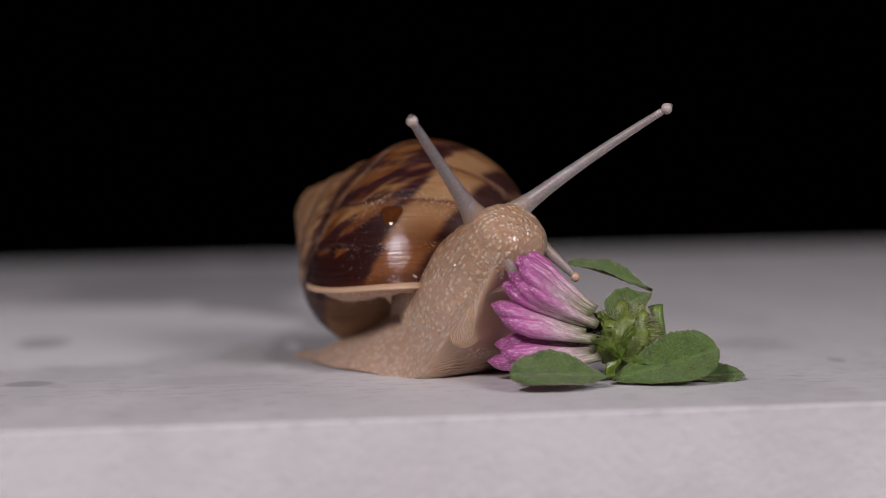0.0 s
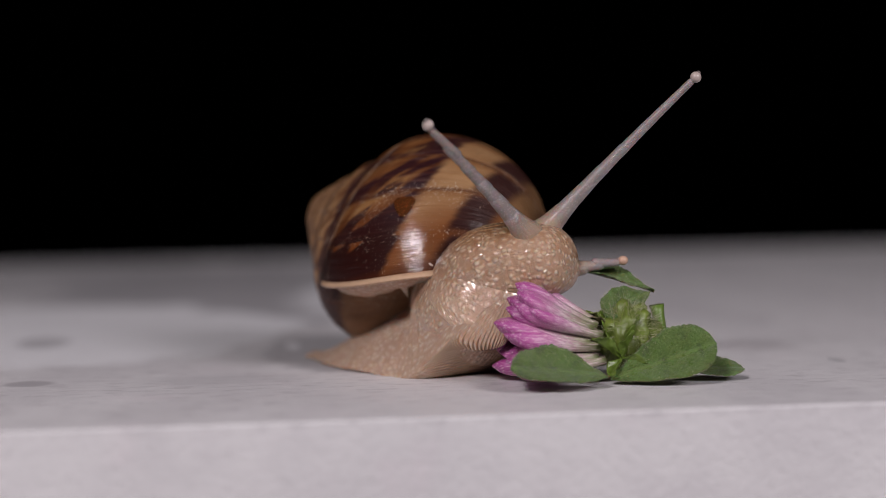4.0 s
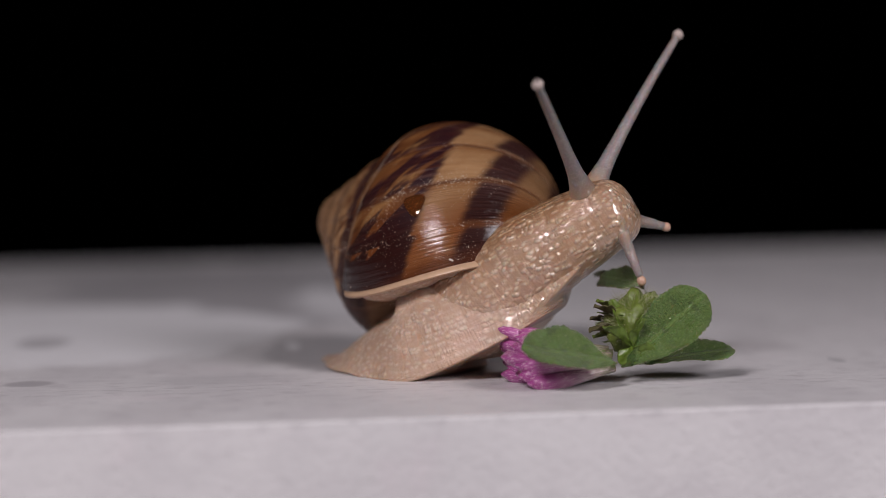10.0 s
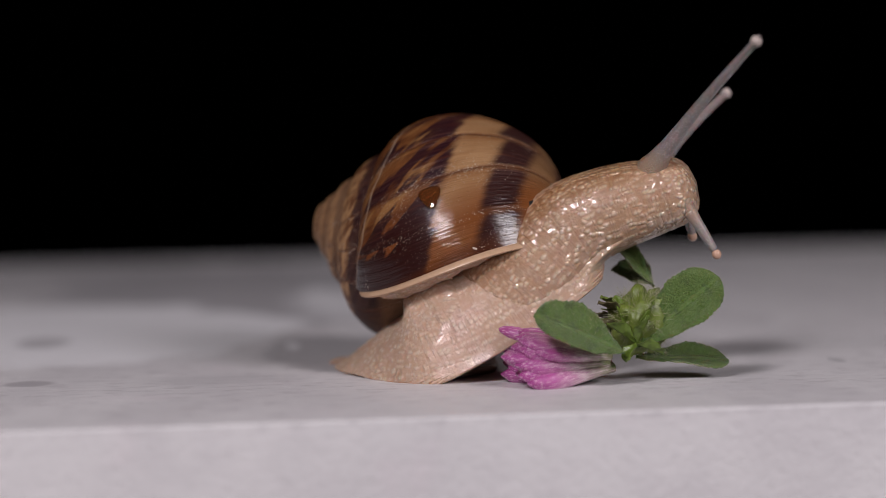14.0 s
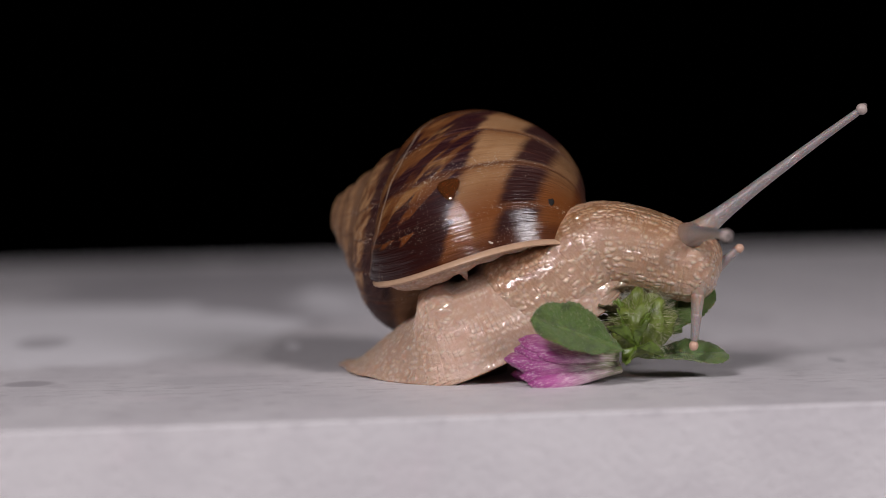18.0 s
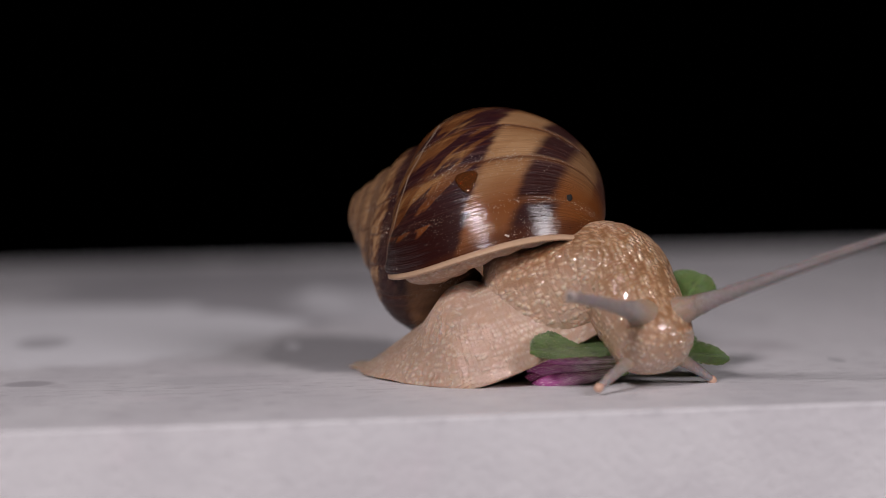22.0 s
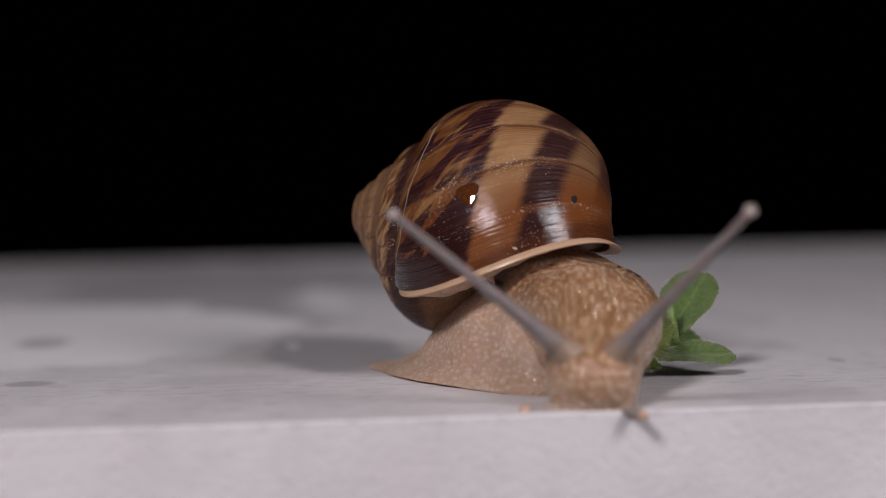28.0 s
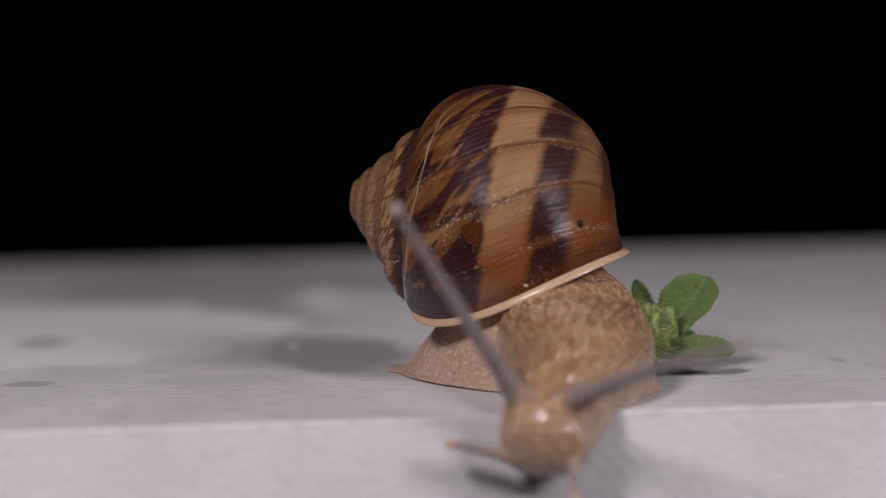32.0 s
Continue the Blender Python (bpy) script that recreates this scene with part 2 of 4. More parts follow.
    rough = m.math("ADD", 0.24, m.math("MULTIPLY", m.noise(o, 160.0, 3.0), 0.24))
    grit = m.noise(o, 1700.0, 3.0, 0.6)
    m.set(Base_Color=col, Normal=m.bump(height, 0.7, 0.00028), Roughness=rough, Coat_Weight=m.math("ADD", 0.12, m.math("MULTIPLY", m.step(n, 0.085, 0.030), 0.80)), Coat_Roughness=0.035, Coat_Normal=m.bump(m.math("ADD", m.math("MULTIPLY", lines, 1.2), m.math("ADD", fine, m.math("MULTIPLY", grit, 0.5))), 0.6, 0.00010), Specular_IOR_Level=0.12)
    return m.m


SHELL = make_shell()


def make_stone():
    """Pale worn stone with grey damp stains, and the flower's soft shadow painted in."""
    m = Mat("pale_stone", 0.55)
    o = m.n("TexCoord").outputs["Object"]
    big = m.noise(o, 9.0, 4.0)
    mid = m.noise(o, 55.0, 4.0)
    fine = m.noise(o, 700.0, 4.0)
    stretched = m.noise(m.vmath("MULTIPLY", o, (1.0, 0.35, 1.0)), 30.0, 5.0, 0.6)
    col = m.mix(big, (0.66, 0.632, 0.655), (0.78, 0.752, 0.772))
    col = m.mix(m.math("MULTIPLY", m.step(stretched, 0.46, 0.62), 0.36), col, (0.55, 0.52, 0.55))
    col = m.mix(m.math("MULTIPLY", m.step(mid, 0.56, 0.75), 0.30), col, (0.74, 0.64, 0.69))
    ox, oy, oz = m.split(o)
    worn = m.step(oz, -0.0018, -0.0002)
    col = m.mix(m.math("MULTIPLY", m.step(fine, 0.58, 0.74), 0.20), col, (0.44, 0.41, 0.43))
    veins = m.noise(m.vmath("MULTIPLY", o, (0.45, 1.0, 1.0)), 420.0, 4.0, 0.65)
    col = m.mix(m.math("MULTIPLY", m.step(veins, 0.50, 0.66), m.math("MULTIPLY", worn, 0.46)), col, (0.47, 0.44, 0.465))
    col = m.mix(m.math("MULTIPLY", m.step(veins, 0.44, 0.30), m.math("MULTIPLY", worn, 0.30)), col, (0.86, 0.83, 0.85))
    pits = m.noise(o, 2200.0, 2.0)
    col = m.mix(m.math("MULTIPLY", m.step(pits, 0.66, 0.74), 0.5), col, (0.34, 0.31, 0.33))

    def stain_shade(col, x, y, rx, ry, colour, amount, edge=0.5, turn=0.0):
        d = m.vmath("SUBTRACT", o, (x, y, 0.0))
        dx, dy, dz = m.split(d)
        c, s = math.cos(turn), math.sin(turn)
        ex = m.math("DIVIDE", m.math("ADD", m.math("MULTIPLY", dx, c), m.math("MULTIPLY", dy, s)), rx)
        ey = m.math("DIVIDE", m.math("SUBTRACT", m.math("MULTIPLY", dy, c), m.math("MULTIPLY", dx, s)), ry)
        q = m.math("SQRT", m.math("ADD", m.math("MULTIPLY", ex, ex), m.math("MULTIPLY", ey, ey)))
        q = m.math("ADD", q, m.math("MULTIPLY", m.math("SUBTRACT", mid, 0.5), 0.9))
        return m.mix(m.math("MULTIPLY", m.step(q, 1.0 + edge * 0.5, 1.0 - edge * 0.5), amount), col, colour)
    col = stain_shade(col, -0.0187, 0.2368, 0.0489, 0.1013, (0.38, 0.362, 0.385), 0.80, 0.3, 0)
    col = stain_shade(col, -0.0656, 0.3063, 0.0407, 0.0822, (0.40, 0.385, 0.405), 0.55, 0.45, 0)
    col = stain_shade(col, -0.0543, 0.1415, 0.0395, 0.0620, (0.86, 0.84, 0.875), 1, 0.25, 0)
    col = stain_shade(col, -0.0338, 0.1415, 0.0226, 0.0321, (0.86, 0.84, 0.875), 0.95, 0.25, 0)
    col = stain_shade(col, -0.0002, 0.2087, 0.0052, 0.0340, (0.86, 0.84, 0.875), 0.7, 0.7, 0)
    col = stain_shade(col, 0.0071, 0.1929, 0.0160, 0.0450, (0.86, 0.84, 0.875), 0.6, 0.6, 0)
    col = stain_shade(col, -0.0081, 0.0880, 0.0121, 0.0306, (0.38, 0.362, 0.385), 0.65, 0.3, 0)
    col = stain_shade(col, -0.0147, 0.0988, 0.0013, 0.0070, (0.86, 0.84, 0.875), 0.7, 0.5, 0)
    col = stain_shade(col, -0.0595, 0.0528, 0.0038, 0.0036, (0.30, 0.275, 0.30), 0.55, 0.6, 0)
    col = stain_shade(col, -0.0613, 0.1184, 0.0049, 0.0097, (0.32, 0.30, 0.32), 0.6, 0.8, 0)
    col = stain_shade(col, -0.0284, 0.0506, 0.0120, 0.0068, (0.40, 0.385, 0.405), 0.22, 0.8, 0)
    # soft shadow of the flower, painted into the stone colour behind it
    col = stain_shade(col, 0.0660, 0.0768, 0.0075, 0.0094, (0.40, 0.36, 0.38), 0.35, 0.9, 0)
    col = stain_shade(col, 0.0731, 0.0516, 0.0011, 0.0033, (0.40, 0.385, 0.405), 0.7, 0.5, 0)
    col = stain_shade(col, 0.0348, -0.0079, 0.0007, 0.0027, (0.3, 0.22, 0.24), 0.6, 0.5, 0)
    m.set(Base_Color=col, Roughness=m.math("ADD", 0.42, m.math("MULTIPLY", mid, 0.25)), Normal=m.bump(m.math("ADD", fine, mid), 0.5, 0.0004))
    return m.m


STONE = make_stone()
BLACK = Mat("black_cloth", 1.0).set(Base_Color=(0.0002, 0.0002, 0.0002), Specular_IOR_Level=0.0).m


def make_petal():
    m = Mat("clover_petal", 0.42)
    x, y, z = m.split(m.rest())
    k = m.noise(m.rest(), 0.9, 3.0)
    line = m.noise(m.vmath("MULTIPLY", m.rest(), (5.0, 5.0, 0.25)), 1.0, 3.0)
    z = m.math("ADD", z, m.math("MULTIPLY", m.math("SUBTRACT", k, 0.5), 3.0))
    z = m.math("ADD", m.math("DIVIDE", z, 15.0), m.math("MULTIPLY", m.math("SUBTRACT", m.n("ObjectInfo").outputs["Random"], 0.5), 0.16))
    col = m.ramp(z, (0.0, (0.16, 0.19, 0.07)), (0.18, (0.34, 0.31, 0.22)), (0.40, (0.58, 0.42, 0.47)), (0.58, (0.56, 0.25, 0.42)), (0.80, (0.45, 0.095, 0.32)), (1.0, (0.33, 0.04, 0.23)))
    col = m.mix(m.math("MULTIPLY", m.step(line, 0.50, 0.66), 0.55), col, (0.30, 0.03, 0.19))
    col = m.mix(m.math("MULTIPLY", m.step(line, 0.48, 0.34), 0.60), col, (0.80, 0.58, 0.68))
    m.set(Base_Color=col, Normal=m.bump(line, 0.4, 0.0002), Coat_Weight=0.9, Coat_Roughness=0.07, Coat_Normal=m.bump(m.math("ADD", line, k), 0.9, 0.00025), Subsurface_Weight=0.25, Subsurface_Scale=0.0012)
    m.b.inputs["Subsurface Radius"].default_value = (1.0, 0.5, 0.8)
    return m.m


PETAL = make_petal()


def make_leaf():
    m = Mat("clover_leaf", 0.45)
    r = m.rest()
    x, y, z = m.split(r)
    side = m.math("ABSOLUTE", x)
    vein = m.n("TexWave", Vector=m.join(0.0, m.math("SUBTRACT", z, m.math("MULTIPLY", side, 0.9)), 0.0), Scale=0.30, Distortion=0.6).outputs[1]
    rib = m.step(side, 0.45, 0.12)
    k = m.noise(r, 0.5, 4.0)
    fine = m.noise(r, 5.0, 3.0)
    col = m.mix(k, (0.042, 0.092, 0.007), (0.098, 0.172, 0.017))
    col = m.mix(m.math("MULTIPLY", m.step(vein, 0.55, 0.95), 0.22), col, (0.15, 0.24, 0.045))
    col = m.mix(m.math("MULTIPLY", rib, 0.40), col, (0.17, 0.27, 0.055))
    col = m.mix(m.math("MULTIPLY", m.step(m.noise(r, 0.40, 4.0), 0.50, 0.66), 0.65), col, (0.022, 0.040, 0.008))
    col = m.mix(m.math("MULTIPLY", m.step(m.noise(r, 2.6, 3.0), 0.46, 0.66), 0.45), col, (0.17, 0.26, 0.07))
    col = m.mix(m.math("MULTIPLY", fine, 0.14), col, (0.19, 0.25, 0.10))
    h = m.math("ADD", m.math("MULTIPLY", vein, 0.6), m.math("ADD", fine, rib))
    m.set(Base_Color=col, Roughness=m.math("ADD", 0.42, m.math("MULTIPLY", fine, 0.35)), Normal=m.bump(m.math("ADD", h, m.noise(r, 2.4, 3.0)), 0.9, 0.0004), Coat_Normal=m.bump(m.math("ADD", m.noise(r, 1.6, 3.0), fine), 1.0, 0.0006), Coat_Weight=m.math("MULTIPLY", m.step(m.noise(r, 0.5, 2.0), 0.45, 0.60), 0.9), Coat_Roughness=0.05, Subsurface_Weight=0.2, Subsurface_Scale=0.0006, Sheen_Weight=0.15, Sheen_Roughness=0.5)
    return m.m


LEAF = make_leaf()
CALYX = plain("calyx_green", (0.125, 0.165, 0.028), 0.4, 0.46, 600.0, 0.0010)
STIPULE = plain("stipule_green", (0.10, 0.155, 0.020), 0.35, 0.47, 700.0, 0.0008)
BRACT = plain("dark_bract", (0.085, 0.072, 0.030), 0.5, 0.45, 700.0, 0.0008)
STALK = plain("stalk_green", (0.11, 0.18, 0.03), 0.4, 0.25, 400.0)
HAIR = plain("pale_hairs", (0.46, 0.44, 0.32), 0.5)
DROP = Mat("tinted_water", 0.03).set(Base_Color=(0.36, 0.115, 0.035), IOR=1.33, Transmission_Weight=0.8, Coat_Weight=1.0, Coat_Roughness=0.02).m
DEW = Mat("clear_dew", 0.02).set(Base_Color=(0.10, 0.165, 0.03), Coat_Weight=1.0, Coat_Roughness=0.02).m
FLAKE = plain("dried_slime", (0.60, 0.47, 0.40), 0.25, 0.3, 1500.0)
CRUMB = plain("dark_crumb", (0.010, 0.008, 0.007), 0.95)


# ---- building helpers ----
def part(name, data, material, parent, label=""):
    """One mesh object under a thing or a part, from a bmesh or a mesh."""
    if isinstance(data, bmesh.types.BMesh):
        mesh = bpy.data.meshes.new(name)
        data.to_mesh(mesh)
        data.free()
    else:
        mesh = data
    if not mesh.materials:
        mesh.materials.append(material)
    ob = new(name, mesh)
    ob.parent = parent
    if label:
        ob["label"] = label
    return ob


def lofted(rings, closed_ends=True, attr=None, attr_name="rest", normals=None):
    """A smooth mesh through rings of points (mm), with a vector attribute and, at will, normals of the same layout."""
    count = len(rings[0])
    verts = [tuple(c * MM for c in p) for ring in rings for p in ring]
    faces = []
    for i in range(len(rings) - 1):
        for j in range(count):
            k = (j + 1) % count
            faces.append((i * count + j, i * count + k, (i + 1) * count + k, (i + 1) * count + j))
    if closed_ends:
        faces.append(tuple(reversed(range(count))))
        faces.append(tuple(range((len(rings) - 1) * count, len(rings) * count)))
    mesh = bpy.data.meshes.new("mesh")
    mesh.from_pydata(verts, [], faces)
    mesh.polygons.foreach_set("use_smooth", [True] * len(mesh.polygons))
    flat = np.array([p for ring in (attr or rings) for p in ring], dtype=np.float32).ravel()
    mesh.attributes.new(attr_name, "FLOAT_VECTOR", "POINT").data.foreach_set("vector", flat)
    bm = bmesh.new()
    bm.from_mesh(mesh)
    bmesh.ops.recalc_face_normals(bm, faces=bm.faces)
    bm.to_mesh(mesh)
    bm.free()
    mesh.update()
    if normals is not None:
        mesh.normals_split_custom_set_from_vertices([tuple(v) for v in np.asarray(normals, float).reshape(-1, 3)])
    return mesh


def tube_normals(rings):
    """Outward normals of a tube through rings, as if it had no ends."""
    p = np.array(rings, float)
    around = np.roll(p, -1, axis=1) - np.roll(p, 1, axis=1)
    along = np.gradient(p, axis=0)
    n = np.cross(around, along)
    n /= np.linalg.norm(n, axis=2, keepdims=True) + 1e-12
    return n


def box(bm, sx, sy, sz, at=(0, 0, 0)):
    return bmesh.ops.create_cube(bm, size=1.0, matrix=Matrix.Translation(at) @ Matrix.Diagonal((sx, sy, sz, 1)))


# ---- setting: stone slab inside a black cloth booth ----
SLAB_TURN = 7.8
bm = bmesh.new()
box(bm, 1.1, 0.374, 0.05, (0, 0.1871, -0.025))
bmesh.ops.subdivide_edges(bm, edges=bm.edges, cuts=1)
bmesh.ops.bevel(bm, geom=[e for e in bm.edges if e.calc_face_angle(0) > 0.5], offset=0.0003, segments=2, affect="EDGES", profile=0.5)
slab = part("stone_slab", bm, STONE, None)
for f in slab.data.polygons:
    f.use_smooth = f.area < 0.003
slab.matrix_basis = pose(0.0, -0.0447, 0.0, 0, 0, SLAB_TURN)
tagged(slab, "pale grey worn stone slab with damp stains on black cloth", "slab", kind="structure")

bm = bmesh.new()
box(bm, 2.0, 2.0, 0.03, (0, 0, -0.065))
tagged(part("floor", bm, BLACK, None), "black cloth under the stone slab", "floor", kind="structure")
for name, size, at in (("wall_north", (2.0, 0.03, 1.1), (0, 1.015, 0.47)), ("wall_south", (2.0, 0.03, 1.1), (0, -1.015, 0.47)), ("wall_east", (0.03, 2.0, 1.1), (1.015, 0, 0.47)), ("wall_west", (0.03, 2.0, 1.1), (-1.015, 0, 0.47))):
    bm = bmesh.new()
    box(bm, *size, at)
    tagged(part(name, bm, BLACK, None), "black cloth backdrop around the slab", "backdrop", kind="structure")
bm = bmesh.new()
box(bm, 2.0, 2.0, 0.03, (0, 0, 1.035))
tagged(part("ceiling", bm, BLACK, None), "black cloth above the slab", "ceiling", kind="structure")

# ---- the snail ----
# rig
NODES = [0.0, 0.2, 0.4, 0.6, 0.8, 1.0]          # tail tip, mid foot, front of foot or root of neck, neck, nape, snout
# half width, height above the spine, depth below it, in mm, at each tenth of the body
STEM = ((4.0, 9.4, 3.0), (6.8, 10.6, 6.6), (7.9, 9.8, 8.4), (8.3, 8.4, 8.2), (8.1, 7.6, 7.4), (7.4, 6.7, 6.6), (6.2, 5.3, 5.8))


def girth(p):
    """Half width, height and depth of the neck and head at p, from 0.4 in the shell to 1 at the snout."""
    table = STEM
    at = (p - 0.4) * 10
    i = min(max(int(at), 0), len(table) - 2)
    f = min(max(at - i, 0.0), 1.0)
    return [a * (1 - f) + b * f for a, b in zip(table[i], table[i + 1])]


def spline(points, p):
    """Place and direction on a smooth curve through points at p from 0 to 1."""
    pts = np.array(points, float)
    u = min(max(p, 0.0), 1.0) * (len(pts) - 1)
    i = min(int(u), len(pts) - 2)
    f = u - i
    a, b = pts[i], pts[i + 1]

    def slope(k):
        if k == 0:
            return pts[1] - pts[0]
        if k == len(pts) - 1:
            return pts[-1] - pts[-2]
        d0, d1 = pts[k] - pts[k - 1], pts[k + 1] - pts[k]
        n0, n1 = np.linalg.norm(d0) + 1e-9, np.linalg.norm(d1) + 1e-9
        return (d0 / n0 + d1 / n1) / 2 * min(n0, n1)
    m0, m1 = slope(i), slope(i + 1)
    place = (2*f**3-3*f**2+1)*a + (f**3-2*f**2+f)*m0 + (-2*f**3+3*f**2)*b + (f**3-f**2)*m1
    way = (6*f**2-6*f)*a + (3*f**2-4*f+1)*m0 + (-6*f**2+6*f)*b + (3*f**2-2*f)*m1
    return place + (p - min(max(p, 0.0), 1.0)) * (len(pts) - 1) * way, way / np.linalg.norm(way)


def frames_along(points, steps=100):
    """Frames along the body: place, left, back, forward, with no twist."""
    rows, back = [], np.array((0.0, 0.0, 1.0))
    for k in range(steps + 1):
        place, way = spline(points, k / steps)
        back = back - way * (back @ way)
        left = np.cross(back / np.linalg.norm(back), way)
        level = np.array((-way[1], way[0], 0.0))
        left = left * 0.25 + level * 1.5
        left = left - way * (left @ way)
        left = left / np.linalg.norm(left)
        back = np.cross(way, left)
        rows.append((place, left, back, way))
    return rows


def frame_at(rows, p):
    u = min(max(p, 0.0), 1.0) * (len(rows) - 1)
    i = min(int(u), len(rows) - 2)
    f = u - i
    place = rows[i][0] * (1 - f) + rows[i + 1][0] * f
    way = rows[i][3] * (1 - f) + rows[i + 1][3] * f
    way = way / np.linalg.norm(way)
    back = rows[i][2] * (1 - f) + rows[i + 1][2] * f
    back = back - way * (back @ way)
    back = back / np.linalg.norm(back)
    return place, np.cross(back, way), back, way


# where the feelers leave the head: share of the neck, then left and back of the spine, in mm
ROOTS = {"eye_r": (0.95, -3.4, 4.4), "eye_l": (0.95, 3.4, 4.4), "feel_r": (1.0, -4.0, -2.4), "feel_l": (1.0, 4.0, -2.4)}


def root_of(rows, name):
    p, left, back = ROOTS[name]
    place, x, y, z = frame_at(rows, p)
    return place + x * left + y * back
# end of rig
# shell form
GROWTH, REACH, TUBE, SPAN, RISE, LEAN = 1.55, 11.8, 13.1, 16.65, 31.4, 1.6
MOUTH, SKEW = -33.9, 23.7


def shell_point(n, psi, swell=1.0):
    """A point of the shell, in mm: n turns back from the mouth, psi round the tube."""
    s = GROWTH ** (-n)
    phi = radians(MOUTH + SKEW * math.cos(psi)) + 2 * math.pi * n
    along = RISE * s + SPAN * swell * s * math.cos(psi) - RISE
    out = REACH * s + TUBE * swell * s * math.sin(psi) - LEAN * s * math.cos(psi)
    return along, -out * math.cos(phi), out * math.sin(phi)
# end of shell form
snail = tagged(new("snail"), "large brown-banded snail with pale wet skin crawling over a clover flower", "snail")


def shell_rings(n0, n1, steps, swell, sides=56):
    rings, marks = [], []
    for i in range(steps + 1):
        n = n0 + (n1 - n0) * i / steps
        grow = swell(n)
        rings.append([shell_point(n, 2 * math.pi * j / sides, grow) for j in range(sides)])
        marks.append([(n, j / sides, GROWTH ** (-n)) for j in range(sides)])
    return rings, marks


def ripple(n):
    return 1.0 + 0.006 * math.sin(n * 61.0) + 0.005 * math.sin(n * 143.0 + 1.0)


rings, marks = shell_rings(0.004, 4.3, 330, ripple)
shell = part("shell", lofted(rings, False, marks, "coil"), SHELL, snail, "glossy banded brown and cream spiral shell")
rings, marks = shell_rings(0.004, 0.75, 50, lambda n: 0.962 - 0.02 * min(1, n * 3))
part("shell_lining", lofted(rings, False), LINING, shell, "brown inside of the shell mouth")


def joined(v):
    """One where the lip meets the older whorl, zero elsewhere."""
    return min(1.0, max(0.0, (v - 0.37) / 0.06)) * min(1.0, max(0.0, (0.80 - v) / 0.06))


lip_rings = []
for k in range(13):
    a = math.pi * 2 * k / 12
    lip_rings.append([shell_point(0.004 - 0.0035 * math.sin(a) - 0.002 * (1 + math.cos(a)), 2 * math.pi * j / 64, 1.008 - 0.05 * joined(j / 64) + 0.062 * (1 - 0.7 * joined(j / 64)) * math.cos(a)) for j in range(64)])
part("shell_lip", lofted(lip_rings, False), LIP, shell, "pale flared lip round the shell mouth")

mouth = shell_rings(0.030, 0.06, 1, lambda n: 0.955)[0][0]
middle = [sum(p[i] for p in mouth) / len(mouth) for i in range(3)]
cap = []
for k in range(14):
    q = 1 - k / 13.4
    cap.append([tuple(m0 + (c - m0) * q * (1 + 0.05 * math.sin(7 * j * math.pi / 28 + k)) for c, m0 in zip(p, middle)) for j, p in enumerate(mouth)])
part("mantle", lofted(cap, True), SKIN, shell, "pale mantle that fills the shell mouth")

REST = [0, 22.0, 44.0, 60.0, 74.0, 86.0]


edge = []
for i in range(31):
    psi = math.pi * (0.08 + 0.80 * i / 30)
    c = Vector(shell_point(0.001, psi, 0.69))
    ahead = Vector(shell_point(0.001, psi + 0.05, 0.69)) - c
    ahead.normalize()
    side = (Vector(shell_point(0.001, psi, 1.0)) - c).normalized()
    side = (side - ahead * side.dot(ahead)).normalized()
    third = ahead.cross(side)
    r = 3.7 * max(0.1, math.sin(math.pi * (i + 0.5) / 31) ** 0.4) * (1 + 0.12 * math.sin(i * 1.7))
    edge.append([tuple(c + side * (r * math.cos(a)) + third * (r * 0.40 * math.sin(a))) for a in [j * math.pi / 7 for j in range(14)]])
part("mantle_edge", lofted(edge, True), SKIN, shell, "pale soft mantle edge inside the shell mouth")


def on_shell(name, at, out, data, material, label):
    ob = part(name, data, material, shell, label)
    ob.matrix_basis = Matrix.Translation(Vector(at) * MM) @ Vector(out).to_track_quat("Z", "Y").to_matrix().to_4x4()
    return ob


def lens(rx, ry, thick, seed):
    r = random.Random(seed)
    edge = [1 + r.uniform(-0.14, 0.14) for j in range(16)]
    rings = []
    for i in range(6):
        a = math.pi / 2 * i / 5
        rings.append([(max(0.02, math.cos(a)) * rx * edge[j] * math.cos(j * math.pi / 8), max(0.02, math.cos(a)) * ry * edge[j] * math.sin(j * math.pi / 8), thick * math.sin(a) - 0.1) for j in range(16)])
    return lofted(rings, True)


flap = []
for i in range(9):
    f = i / 8
    c = Vector(shell_point(0.012, 2 * math.pi * 0.262, 0.84)).lerp(Vector(shell_point(-0.030, 2 * math.pi * 0.245, 0.45)), f)
    q = 1.5 * (1 - f) ** 1.4 + 0.55 * math.sin(math.pi * min(1.0, f * 1.05)) + 0.08
    flap.append([(c.x + q * math.cos(j * math.pi / 7), c.y + 0.6 * q * math.sin(j * math.pi / 7), c.z + 0.3 * q * math.sin(j * math.pi / 7)) for j in range(14)])
part("breathing_hole_fold", lofted(flap, True), SKIN, shell, "pale wet fold beside the breathing hole")
on_shell("dirt_speck", (10.75, -19.4, 1.2), (0.42, -0.9, 0.05), lens(0.55, 0.7, 0.3, 3), CRUMB, "small black speck of dirt stuck to the shell")
corners = [(0.099, 0.302), (0.097, 0.268), (0.071, 0.272)]
for k in range(3):
    corners = [(a[0] * f + b[0] * (1 - f), a[1] * f + b[1] * (1 - f)) for a, b in zip(corners, corners[1:] + corners[:1]) for f in (0.78, 0.22)]
film = []
for i in range(9):
    q = (1 - i / 8.2) * 1.35
    film.append([shell_point(0.089 + (a - 0.089) * q, 2 * math.pi * (0.281 + (b - 0.281) * q), 1.003 + 0.009 * math.sqrt(max(0.0, 1 - (q / 1.35) ** 2))) for a, b in corners])
